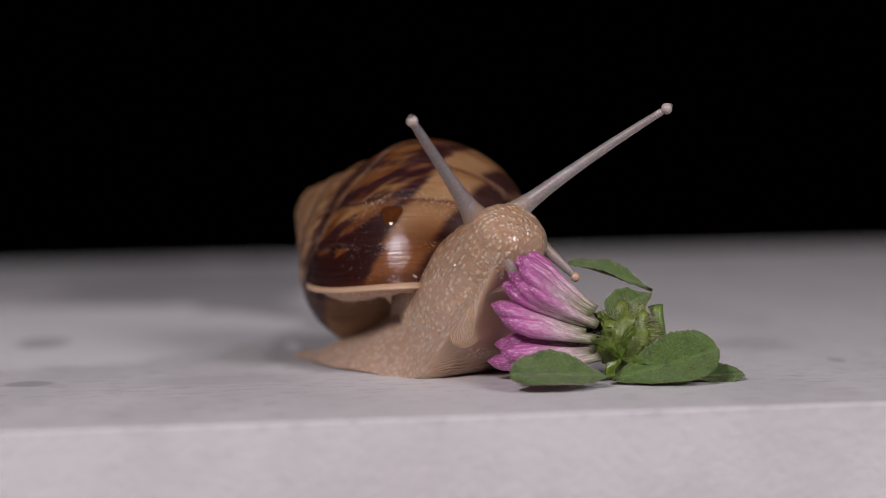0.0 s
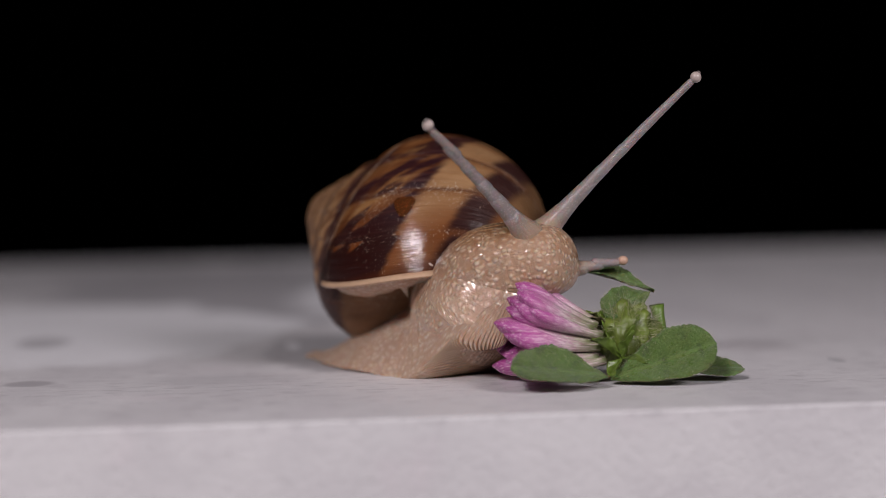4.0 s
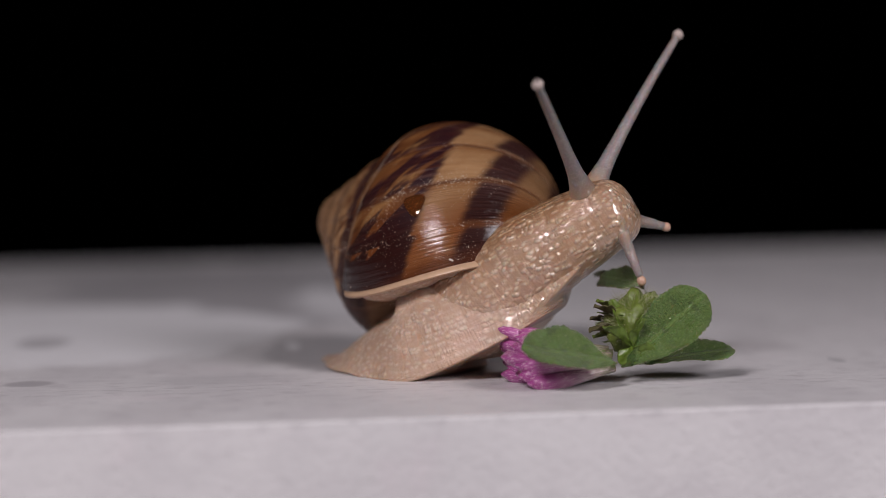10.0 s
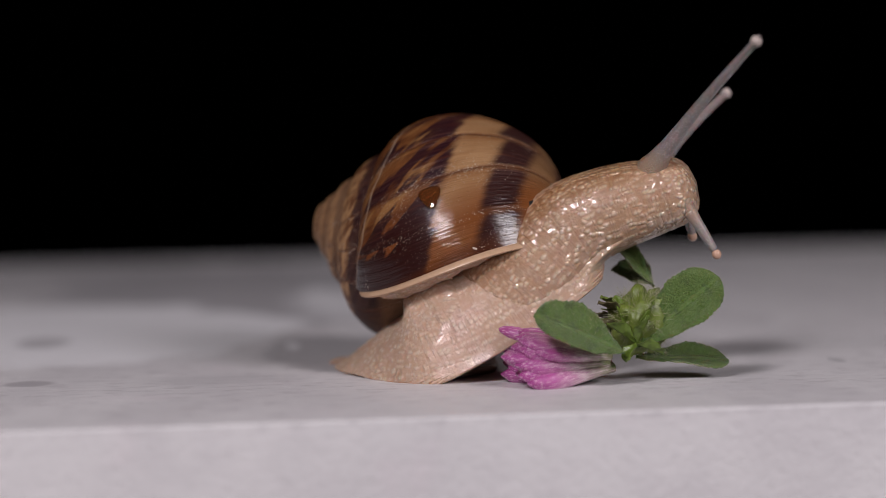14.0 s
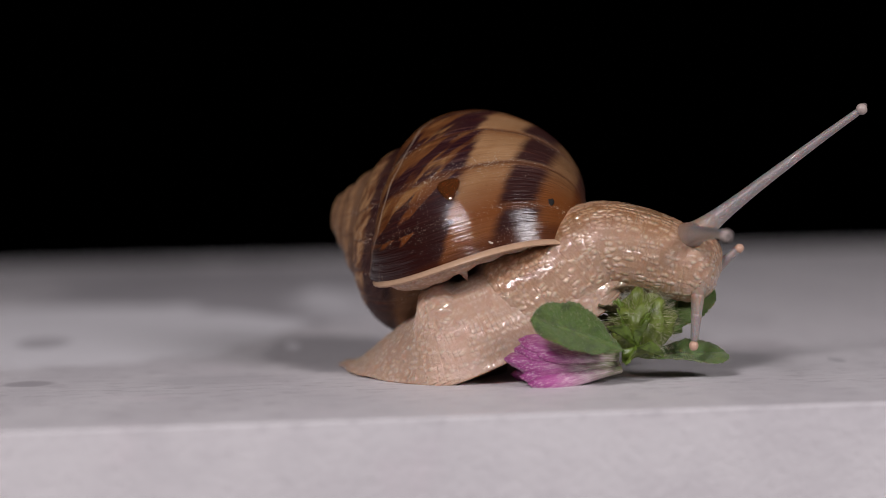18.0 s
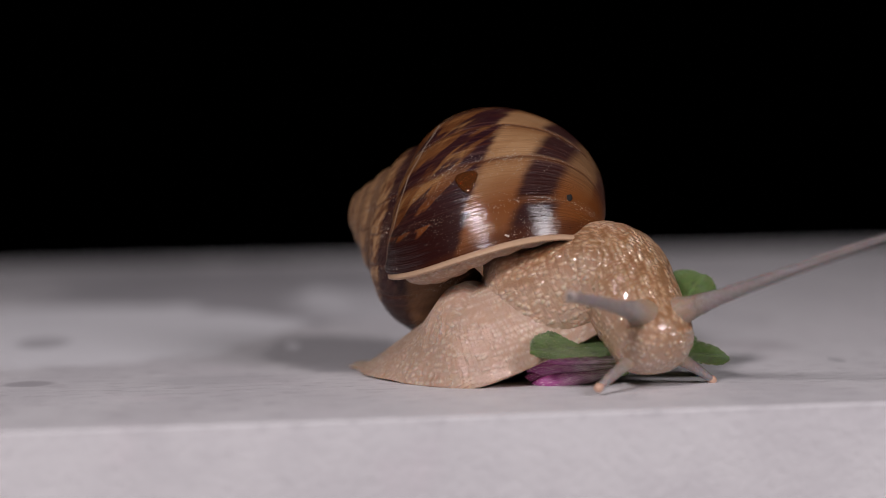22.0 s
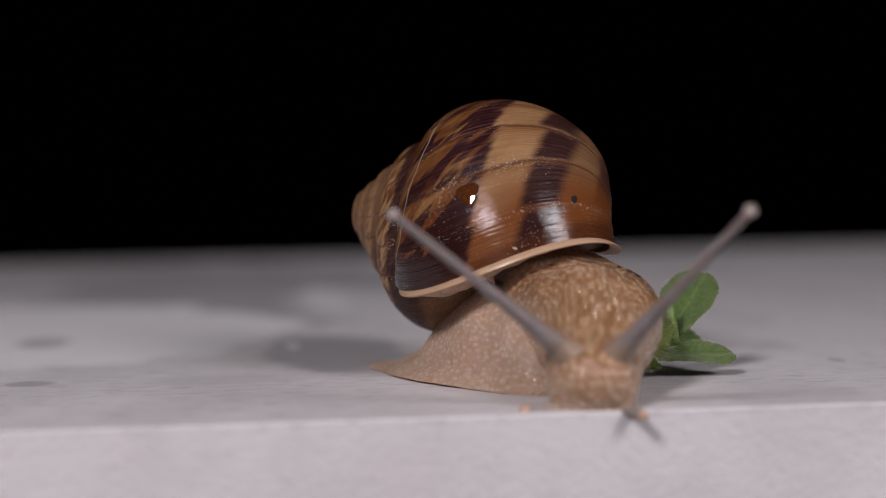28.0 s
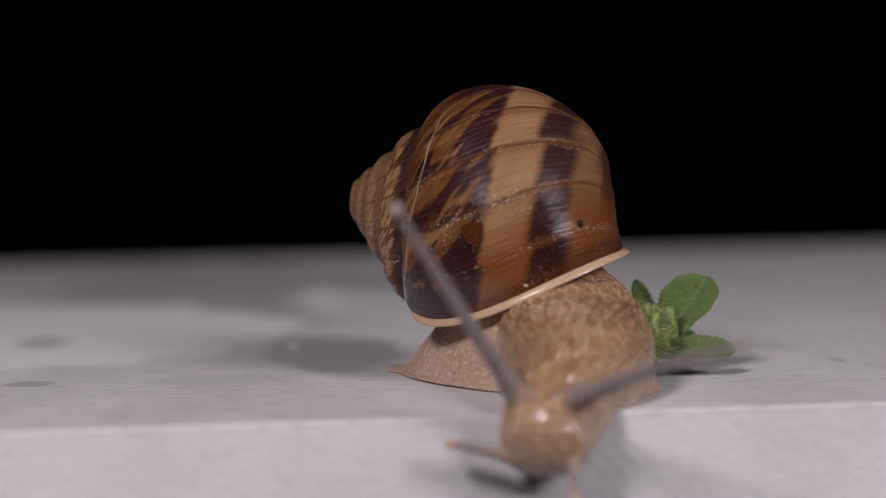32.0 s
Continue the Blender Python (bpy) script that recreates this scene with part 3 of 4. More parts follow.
part("water_drop", lofted(film, True), DROP, shell, "brown-tinted drop of water on the shell")
on_shell("pale_flake", (4.33, -21.98, -9.22), (0.15, -0.9, -0.42), lens(0.8, 0.28, 0.14, 7), FLAKE, "pale flake of dried slime near the shell lip")

SPOTS = [0.4 + 0.2 * k / 10 for k in range(10)] + [0.6 + 0.4 * k / 26 for k in range(26)] + [0.97]


def rest_at(p):
    return float(np.interp(p, NODES, REST))


def body_piece(p, half):
    """A rounded slice of the neck or head, the spine along z, the back along y; shaded as one with its neighbours."""
    rings, marks, tube = [], [], []
    z0 = rest_at(p)
    ends = p > 0.94
    for i in range(13):
        u = -1 + 2 * i / 12
        u = math.copysign(abs(u) ** 0.7, u)
        z = u * half
        q = float(np.interp(z0 + z, REST, NODES))
        wide, high, deep = girth(q)
        power = 2.2 if ends else 3.2
        shut = max(0.0, 1 - abs(u) ** power) ** (1 / power) * 0.985 + 0.015
        ring, mark, whole = [], [], []
        for j in range(40):
            a = 2 * math.pi * j / 40
            c, s = math.cos(a), math.sin(a)
            if s >= 0:
                x, y = wide * math.copysign(abs(c) ** 0.9, c), high * s
            else:
                x, y = wide * math.copysign(abs(c) ** 0.8, c), -deep * abs(s) ** 0.75
            ring.append((x * shut, y * shut, z))
            f = shut if ends else 1.0
            mark.append((x * f, y * f, z0 + z))
            whole.append((x, y, z0 + z))
        rings.append(ring)
        marks.append(mark)
        tube.append(whole)
    return lofted(rings, True, marks, normals=None if ends else tube_normals(tube))


body = []
for p in SPOTS:
    body.append((p, part("neck_segment" if p < 0.86 else "head_segment", body_piece(p, 4.4 if p < 0.9 else 4.2), SKIN, snail)))

flanks = []
for k in range(14):
    p = 0.46 + 0.03 * k
    for side in (-1, 1):
        flanks.append((p, side, part("neck_fold", body_piece(p, 4.4), SKIN, snail)))

# the foot from the tail to the chin: share of the way, half width, height over the sole, in mm, and how full its sides are
FOOT = ((0.0, 3.4, 0.8, 1.0), (0.10, 7.4, 3.8, 1.1), (0.20, 9.8, 7.0, 1.2), (0.30, 10.8, 10.0, 1.5), (0.43, 11.0, 13.6, 2.1), (0.57, 9.0, 14.0, 2.2), (0.70, 7.4, 12.0, 2.2), (0.85, 6.0, 8.0, 2.2), (0.95, 4.6, 5.0, 2.2), (1.0, 3.0, 3.0, 2.2))
FOOT_LONG = 84.0


def foot_piece(p, half, table):
    """A slice of the foot, its smooth sole at the origin: a thin rounded margin on both sides, the flanks above."""
    rings, marks, tube = [], [], []
    ends = p < 0.03 or p > 0.97
    for i in range(11):
        u = -1 + i / 5
        u = math.copysign(abs(u) ** 0.7, u)
        q = p + u * half / FOOT_LONG
        wide, tall, full = (float(np.interp(q, [r[0] for r in table], [r[k] for r in table])) for k in (1, 2, 3))
        wide *= 1 + 0.010 * math.sin(q * 96.0) + 0.008 * math.sin(q * 231.0 + 1.0)
        power = 2.2 if ends else 2.8
        shut = max(0.0, 1 - abs(u) ** power) ** (1 / power) * 0.985 + 0.015
        ring, mark, whole = [], [], []
        for j in range(44):
            a = 2 * math.pi * j / 44
            c, s = math.cos(a), math.sin(a)
            if s >= 0:
                h = s ** 1.25
                x = math.copysign(wide * max(0.0, 1 - h ** full) ** (0.5 + 0.4 * (2.2 - full)) * (1 - 0.09 * min(1.0, h / 0.16)), c)
                y = tall * h
            else:
                x, y = wide * math.copysign(abs(c) ** 0.5, c), -0.5 * abs(s) ** 0.5
            ring.append((x * shut, y * shut, u * half))
            mark.append((x, y - 7.0, 86.0 * q))
            whole.append((x, y, u * half + p * FOOT_LONG))
        rings.append(ring)
        marks.append(mark)
        tube.append(whole)
    mesh = lofted(rings, True, marks, normals=None if ends else tube_normals(tube))
    mesh.materials.append(SKIN)
    mesh.materials.append(SOLE)
    for f in mesh.polygons:
        if f.normal.y < -0.5:
            f.material_index = 1
    return mesh


soles = []
for k in range(120):
    p = (k + 0.5) / 120
    p += 0.045 * math.sin((p - 0.48) * 2 * math.pi) * -1.0
    soles.append((p, part("foot_segment", foot_piece(p, 6.0, FOOT), SKIN, snail)))

# the trunk of the body, which draws back over the tail when the shell is lifted
TRUNK = ((0.0, 2.0, 2.0, 1.2), (0.05, 4.6, 5.5, 1.3), (0.10, 6.8, 9.0, 1.4), (0.16, 8.2, 12.0, 1.5), (0.26, 9.8, 15.0, 2.1), (0.40, 10.2, 15.5, 2.2))
trunk = []
for k in range(24):
    f = k / 23
    trunk.append((f, part("trunk_segment", foot_piece(0.05 + 0.31 * f, 4.6, TRUNK), SKIN, snail)))


def feeler_piece(z0, z1, radius, material):
    rings = []
    for i in range(10):
        u = i / 9
        z = z0 + (z1 - z0) * u
        r = radius(z) * (1.0 if 0 < i < 9 else 0.55)
        rings.append([(r * math.cos(2 * math.pi * j / 16), r * math.sin(2 * math.pi * j / 16), z) for j in range(16)])
    mid = (z0 + z1) / 2
    return lofted([[(x, y, z - mid) for x, y, z in ring] for ring in rings], True, rings)


def eye_radius(z):
    return 0.56 + 0.68 * max(0.0, 1 - z / 31) ** 1.2 + 1.1 * math.exp(-max(z, 0) / 3.2)


def ball(r, stretch=1.0, sides=20):
    rings = []
    for i in range(13):
        a = math.pi * i / 12
        q = max(0.02, math.sin(a)) * r
        rings.append([(q * math.cos(2 * math.pi * j / sides), q * math.sin(2 * math.pi * j / sides), -r * stretch * math.cos(a)) for j in range(sides)])
    return lofted(rings, True)


feelers = {}
for key in ("eye_r", "eye_l"):
    pieces = []
    for k in range(7):
        pieces.append(part("tentacle_segment", feeler_piece(k * 4.4 - 2.4, k * 4.4 + 5.2, eye_radius, FEELER), FEELER, snail))
    bulb = part("eye_bulb", ball(0.90, 0.95), EYE_TIP, snail, "rounded tip of an eye stalk")
    dot = part("eye_spot", ball(0.42), EYE_SPOT, bulb)
    dot.location = (0.15 * MM, 0.2 * MM, 0.66 * MM)
    feelers[key] = (pieces, bulb)
for key in ("feel_r", "feel_l"):
    pieces = []
    for k in range(3):
        pieces.append(part("lower_tentacle_segment", feeler_piece(k * 2.4 - 1.6, k * 2.4 + 3.2, lambda z: 0.62 + 0.42 * max(0, 1 - z / 7.5) + 0.5 * math.exp(-max(z, 0) / 1.2), FEELER), FEELER, snail))
    tip = part("lower_tentacle_tip", ball(0.74, 1.1), FEELER_TIP, snail, "orange-brown tip of a lower tentacle")
    feelers[key] = (pieces, tip)
mouth_parts = []
for side in (-1, 1):
    mouth_parts.append((side, part("mouth_lobe", ball(1.7, 0.9), SKIN, snail)))

# ---- the clover flower ----
flower = tagged(new("clover_flower"), "pink clover flower head with green leaves lying on the slab", "flower")
flower.location = (26 * MM, -8 * MM, 0)


def floret_mesh(length, turn):
    """A petal tube that swells and ends in a folded, pointed banner."""
    rings = []
    for i in range(14):
        u = i / 13
        r = 0.78 + 0.95 * math.sin(min(1.0, u * 1.25) * math.pi * 0.5) ** 2 + 0.35 * math.exp(-((u - 0.72) / 0.14) ** 2)
        r *= 1.0 if u < 0.84 else max(0.12, 1 - ((u - 0.84) / 0.16) ** 2.4)
        flat = 1.0 - 0.35 * u
        bend = 1.1 * u * u
        ring = []
        for j in range(12):
            a = 2 * math.pi * j / 12
            fold = 1 + 0.16 * math.cos(3 * a + turn) * u
            ring.append((r * fold * math.cos(a), r * flat * fold * math.sin(a) + bend, length * u))
        rings.append(ring)
    scale = 15.0 / length
    return lofted(rings, True, [[(x, y, z * scale) for x, y, z in ring] for ring in rings])


def leaf_half(u, width, blunt):
    """Half the width of a leaflet at u from base to tip; a blunt one is widest near its cut-off tip."""
    return width / 2 * max(0.04, math.sin(math.pi * u ** (1.15 + 0.75 * blunt)) ** (0.62 - 0.20 * blunt)) * (0.80 + 0.30 * u)


def leaf_mesh(length, width, fold, bow, blunt=0.0):
    """An obovate, finely toothed leaflet with a folded midrib, base at the origin, tip along z, face along y."""
    rings, marks = [], []
    cols = 15
    for i in range(41):
        u = i / 40
        w = leaf_half(u, width, blunt)
        w *= 1 + (0.05 if i % 2 else 0.0) + 0.035 * math.sin(u * 23) + 0.03 * math.sin(u * 11 + length)
        top, low, mt = [], [], []
        for j in range(cols):
            v = -1 + 2 * j / (cols - 1)
            x = v * w
            vein = 0.10 * math.sin((u * length - abs(x) * 0.9) * 4.2) * abs(v) ** 0.5
            y = fold * abs(x) ** 0.9 + bow * length * (u * u) + 0.30 * math.sin(u * 9 + v * 2.5) * abs(v) + 0.12 * noise.noise((x * 0.55, u * length * 0.55, length)) + vein
            thick = 0.15 * (1 - abs(v) * 0.7) + (0.16 if j == cols // 2 else 0.0) * (1 - u)
            top.append((x, y + 0.15 * (1 - abs(v) * 0.6), length * u))
            low.append((x, y - thick, length * u))
            mt.append((x, y, length * u))
        rings.append(top + list(reversed(low)))
        marks.append(mt + list(reversed(mt)))
    return lofted(rings, True, marks)


def leaf_fringe(length, width, fold, bow, blunt, seed):
    """Short pale hairs along the margin and on the face of a leaflet."""
    r = random.Random(seed)
    bm = bmesh.new()
    for k in range(900):
        u = r.uniform(0.05, 0.99)
        v = r.choice((-1, 1)) * (1.0 if k % 3 == 0 else r.uniform(0, 0.98))
        w = leaf_half(u, width, blunt)
        x = v * w
        base = Vector((x, fold * abs(x) ** 0.9 + bow * length * u * u + 0.3 * math.sin(u * 9 + v * 2.5) * abs(v), length * u)) * MM
        out = Vector((v * 0.8 + r.gauss(0, 0.3), r.gauss(0.5, 0.4), r.gauss(0.4, 0.4))).normalized()
        end = base + out * r.uniform(0.20, 0.55) * MM
        a = out.orthogonal().normalized() * 0.016 * MM
        c = out.cross(a).normalized() * 0.016 * MM
        vs = [bm.verts.new(q) for q in (base + a, base - a + c, base - a - c, end)]
        for tri in ((0, 1, 3), (1, 2, 3), (2, 0, 3)):
            bm.faces.new([vs[i] for i in tri])
    return bm


rng = random.Random(4)
MESHES = [floret_mesh(13.5 + k * 0.5, k * 1.3) for k in range(5)]
florets = []
AXIS = Vector((-0.95, 0.0, 0.10)).normalized()
for k in range(36):
    z = 1 - (k + 0.5) / 36 * 0.48
    a = k * 2.39996
    q = math.sqrt(1 - z * z)
    side = AXIS.cross(Vector((0, 0, 1))).normalized()
    upward = side.cross(AXIS)
    way = (AXIS * z + side * (q * math.cos(a)) + upward * (q * math.sin(a))).normalized()
    way += Vector((rng.gauss(0, 0.10), rng.gauss(0, 0.13), rng.gauss(0, 0.12)))
    way.z = min(0.66, max(way.z, -0.30))
    way.y = max(way.y, -0.42)
    way.normalize()
    ob = part("floret", MESHES[k % 5], PETAL, flower)
    florets.append((ob, way, rng.uniform(-0.6, 0.6)))

core = []
for i in range(19):
    a = math.pi * i / 18
    ring = []
    for j in range(32):
        d = Vector((max(0.02, math.sin(a)) * math.cos(j * math.pi / 16), max(0.02, math.sin(a)) * math.sin(j * math.pi / 16), -math.cos(a)))
        lump = 1 + 0.34 * noise.noise(d * 2.1) + 0.22 * noise.noise(d * 5.3)
        ring.append((d.x * 4.8 * lump, d.y * 4.2 * lump, d.z * 4.8 * lump))
    core.append(ring)
receptacle = part("receptacle", lofted(core, True), CALYX, flower, "yellow-green hairy base of the flower head")
receptacle.location = (1.6 * MM, 0.5 * MM, 7.0 * MM)
teeth = []
tooth_rings = [[(0.26 * (1 - i / 7) * math.cos(j * math.pi / 3) + 0.02, 0.26 * (1 - i / 7) * math.sin(j * math.pi / 3), i * 0.6) for j in range(6)] for i in range(7)]
TOOTH = lofted(tooth_rings, True)
for k in range(20):
    way = Vector((rng.uniform(-1, 0.1), rng.uniform(-0.9, 0.4), rng.uniform(-0.6, 0.5))).normalized()
    ob = part("calyx_tooth", TOOTH, CALYX, receptacle)
    ob.matrix_basis = Matrix.Translation(way * 3.0 * MM) @ (way * 0.55 + AXIS * 1.3).to_track_quat("Z", "Y").to_matrix().to_4x4()
bm = bmesh.new()
for k in range(1500):
    way = Vector((rng.gauss(0, 1), rng.gauss(-0.3, 1), rng.gauss(0.3, 1))).normalized()
    base = Vector((way.x * 4.8, way.y * 4.2, way.z * 4.8)) * rng.uniform(0.8, 1.1) * MM
    end = base + (way + Vector((rng.gauss(0, 0.35), rng.gauss(0, 0.35), rng.gauss(0, 0.35)))) * rng.uniform(0.7, 1.9) * MM
    off = way.orthogonal().normalized() * 0.022 * MM
    off2 = way.cross(off).normalized() * 0.022 * MM
    vs = [bm.verts.new(q) for q in (base + off, base - off + off2, base - off - off2, end)]
    for tri in ((0, 1, 3), (1, 2, 3), (2, 0, 3)):
        bm.faces.new([vs[i] for i in tri])
tagged(part("fine_hairs", bm, HAIR, receptacle), kind="stuff")
for k in range(5):
    a = k * 1.25 - 0.4
    way = (AXIS * 2.2 + Vector((0, 0, 1)) * math.cos(a) * 0.9 + Vector((0, -1, 0)) * math.sin(a) * 0.8).normalized()
    ob = part("bract", leaf_mesh(5.0 + 0.5 * (k % 3), 3.4, 0.40, 0.02), BRACT if k % 3 else CALYX, receptacle, "dark withered bract" if k % 3 else "")
    ob.matrix_basis = Matrix.Translation((way * 3.0 + Vector((0.8, 0, 0))) * MM) @ way.to_track_quat("Z", "Y").to_matrix().to_4x4()
stalk = []
for i in range(9):
    r = 0.95 + 0.25 * math.exp(-((i - 8) / 1.2) ** 2)
    stalk.append([(r * math.cos(j * math.pi / 6) + 0.9 * math.sin(i * math.pi / 8), r * math.sin(j * math.pi / 6), i * 0.80) for j in range(12)])
stub = part("stalk", lofted(stalk, True), STALK, flower, "short wet green stalk")
stub.matrix_basis = Matrix.Translation(Vector((7.6, 5.0, 4.9)) * MM) @ Vector((-0.133, 0.000, 0.991)).to_track_quat("Z", "Y").to_matrix().to_4x4()
lifted = [receptacle, stub]
for k, (end, wide) in enumerate((((-2.2, 0.0, 11.2), 3.4), ((1.0, 2.0, 11.7), 3.0), ((3.7, -2.0, 10.2), 3.2), ((-4.1, -6.0, 7.6), 2.8), ((-1.6, -6.0, 1.4), 2.6), ((4.5, -4.0, 2.2), 3.0), ((1.8, -6.0, 8.5), 2.6))):
    base = Vector((0.4, -4.0, 3.9))
    span = Vector(end) - base
    blade = part("stipule", leaf_mesh(span.length, wide, 0.5, -0.08 + 0.05 * (k % 3)), STIPULE, flower, "small wet yellow-green stipule")
    quat = span.to_track_quat("Z", "Y") @ Euler((0, 0, 0.5 * math.sin(k * 2.3))).to_quaternion()
    blade.matrix_basis = Matrix.Translation(base * MM) @ quat.to_matrix().to_4x4()
    lifted.append(blade)
leaves = {}
for key, length, width, fold, bow, blunt in (("front", 15.5, 8.6, 0.34, -0.10, 0.3), ("right", 17.0, 8.6, 0.40, 0.06, 0.5), ("small", 9.5, 5.5, 0.25, -0.05, 0.4), ("narrow", 14.0, 4.2, 0.55, -0.10, 0.1), ("low", 15.5, 5.4, 0.30, -0.06, 0.7)):
    leaves[key] = part("leaf", leaf_mesh(length, width, fold, bow, blunt), LEAF, flower)
    tagged(part("leaf_hairs", leaf_fringe(length, width, fold, bow, blunt, len(leaves)), HAIR, leaves[key]), kind="stuff")


dew = bmesh.new()
for k in range(70):
    u = rng.uniform(0.06, 0.95)
    x = rng.uniform(-0.9, 0.9) * leaf_half(u, 8.6, 0.5)
    q = rng.uniform(0.05, 0.13) if k % 9 else rng.uniform(0.14, 0.22)
    at = Vector((x, 0.40 * abs(x) ** 0.9 + 0.06 * 17.0 * u * u + 0.30 * math.sin(u * 9 + x / 2.0) * min(1.0, abs(x) / 4.5) + 0.16, 17.0 * u)) * MM
    bmesh.ops.create_icosphere(dew, subdivisions=2, radius=q * MM, matrix=Matrix.Translation(at) @ Matrix.Diagonal((1, 0.6, 1.15, 1)))
for f in dew.faces:
    f.smooth = True
tagged(part("dew", dew, DEW, leaves["right"], "small clear drops of slime on the leaf"), kind="stuff")


# ---- movement ----
def turned(place, left, back, way):
    return Matrix(((left[0], back[0], way[0], place[0] * MM), (left[1], back[1], way[1], place[1] * MM), (left[2], back[2], way[2], place[2] * MM), (0, 0, 0, 1)))


def aimed(place, way, face):
    way = Vector(way).normalized()
    face = Vector(face)
    face = (face - way * face.dot(way)).normalized()
    return turned(place, face.cross(way), face, way)


def motions():
    tracks = {}

    def note(ob, t, m):
        tracks.setdefault(ob.name, (ob, []))[1].append((t, m))

    def stance(t, tail, mid, front, root, neck, nape, snout, eye_r, eye_l, feel_r, feel_l):
        """The whole body at a time, in mm: foot, neck from the shell to the snout, then the tips of the four tentacles."""
        inward = np.array(mid) - np.array(tail)
        tail = np.array(tail) + inward / np.linalg.norm(inward) * 4.2
        ground = frames_along([(*tail, 0.5), (*mid, 0.5), (*front, 0.5)])
        rows = frames_along([root, neck, nape, snout])
        for p, ob in body:
            note(ob, t, turned(*frame_at(rows, (p - 0.4) / 0.6)))
        # the sole runs along the ground, then up the underside of the neck to the chin
        line = [frame_at(ground, g)[0] for g in (0.0, 0.33, 0.66, 0.97)]
        tuck = float(np.interp(t, (3.5, 5.5, 8, 10), (1.0, 0.72, 0.72, 1.0)))
        for q, off in ((0.52, 0.94), (0.65, 0.90), (0.78, 0.80), (0.90, 0.62)):
            place, left, back, way = frame_at(rows, q)
            under = place - back * girth(0.4 + 0.6 * q)[2] * off * tuck
            if under[1] > -40:
                under[2] = max(under[2], 0.6)
            line.append(under)
        under_rows = frames_along(line)
        for p, ob in soles:
            note(ob, t, turned(*frame_at(under_rows, p)))
        drawn = float(np.interp(t, (0, 14, 25, 31), (0.0, 0.0, 0.6, 1.0)))
        for f, ob in trunk:
            note(ob, t, turned(*frame_at(under_rows, (0.37 + 0.10 * f) * (1 - drawn) + (0.05 + 0.31 * f) * drawn)))
        # the sides of the neck fold out as it shortens
        spread = {-1: float(np.interp(t, (0, 16.5, 22, 27.5, 32), (-1.6, -1.2, 2.8, 2.8, 3.2))), 1: float(np.interp(t, (0, 16.5, 22, 25.5, 32), (-1.6, -1.2, 4.6, 4.6, 4.0)))}
        for p, side, ob in flanks:
            place, left, back, way = frame_at(rows, (p - 0.4) / 0.6)
            bulge = math.sin(math.pi * min(1.0, max(0.0, (p - 0.40) / 0.50)))
            note(ob, t, turned(place + left * side * (0.15 + spread[side] * bulge) - back * 0.9 * min(1.0, max(0.0, spread[side])), left, back, way))
        place, left, back, way = frame_at(rows, 1.0)
        for side, ob in mouth_parts:
            note(ob, t, turned(place + left * side * 1.5 - back * 3.0 - way * 0.2, left, back, way))
        for key, tip in (("eye_r", eye_r), ("eye_l", eye_l), ("feel_r", feel_r), ("feel_l", feel_l)):
            pieces, bulb = feelers[key]
            base = root_of(rows, key)
            tip = np.array(tip)
            span = tip - base
            size = np.linalg.norm(span)
            pitch, shift, half, full = (4.4, 1.4, 3.8, 31.0) if key.startswith("eye") else (2.4, 0.8, 2.4, 7.8)
            unit = span / size
            out = back * 0.8 + left * (0.5 if key.endswith("l") else -0.5) + way * 0.3
            ctrl = base + span * 0.45 + (out - unit * (out @ unit)) * size * 0.05
            for k, ob in enumerate(pieces):
                f = min((k * pitch + shift) / size * max(1.0, size / full), 1 - (half - 0.2) / size)
                at = base * (1 - f) ** 2 + ctrl * 2 * f * (1 - f) + tip * f * f
                go = (ctrl - base) * (1 - f) + (tip - ctrl) * f
                note(ob, t, aimed(at, go, back if abs(go @ back) < 0.9 * np.linalg.norm(go) else left))
            note(bulb, t, aimed(tip, tip - ctrl, back if abs(unit @ back) < 0.9 else left))

    def carry(t, x, y, z, rx, ry, rz):
        """The shell at a time: mm and degrees."""
        note(shell, t, pose(x * MM, y * MM, z * MM, rx, ry, rz))

    # body
    stance(0, (-25.1, 34.7), (-10.3, 19.8), (4.4, 5.0), (-4.4, 16.7, 7.8),
           (3.3, 6.0, 8.9), (7.0, 1.0, 17.2), (10.5, -3.3, 23.1),
           (-4.3, -18.2, 40.6), (35.5, -1.0, 42.1), (12.7, -8.0, 13.8), (20.7, -2.8, 15.9))
    stance(1, (-24.6, 34.6), (-10.2, 19.8), (4.2, 5.0), (-3.8, 16.0, 7.9),
           (3.6, 6.0, 8.9), (7.5, 1.0, 17.7), (12.0, -3.3, 23.6),
           (-10.4, -14.8, 41.5), (32.8, 8.4, 49.1), (12.6, -8.1, 13.8), (22.2, 2.6, 19.2))
    stance(2, (-24.1, 34.6), (-10.1, 19.8), (4.0, 5.0), (-2.9, 15.2, 8.1),
           (3.8, 6.0, 9.2), (8.4, 1.0, 18.1), (13.6, -3.4, 24.1),
           (-9.8, -15.0, 42.8), (33.9, 8.4, 51.1), (13.1, -8.2, 13.8), (25.4, 1.7, 19.4))
    stance(3, (-23.6, 34.5), (-9.9, 19.7), (3.7, 5.0), (-2.2, 14.4, 8.6),
           (4.5, 6.0, 9.5), (9.8, 1.0, 19.0), (16.4, -3.4, 24.3),
           (-1.5, -20.7, 42.6), (38.8, -1.5, 50.4), (13.5, -8.0, 14.7), (28.6, -1.7, 20.7))
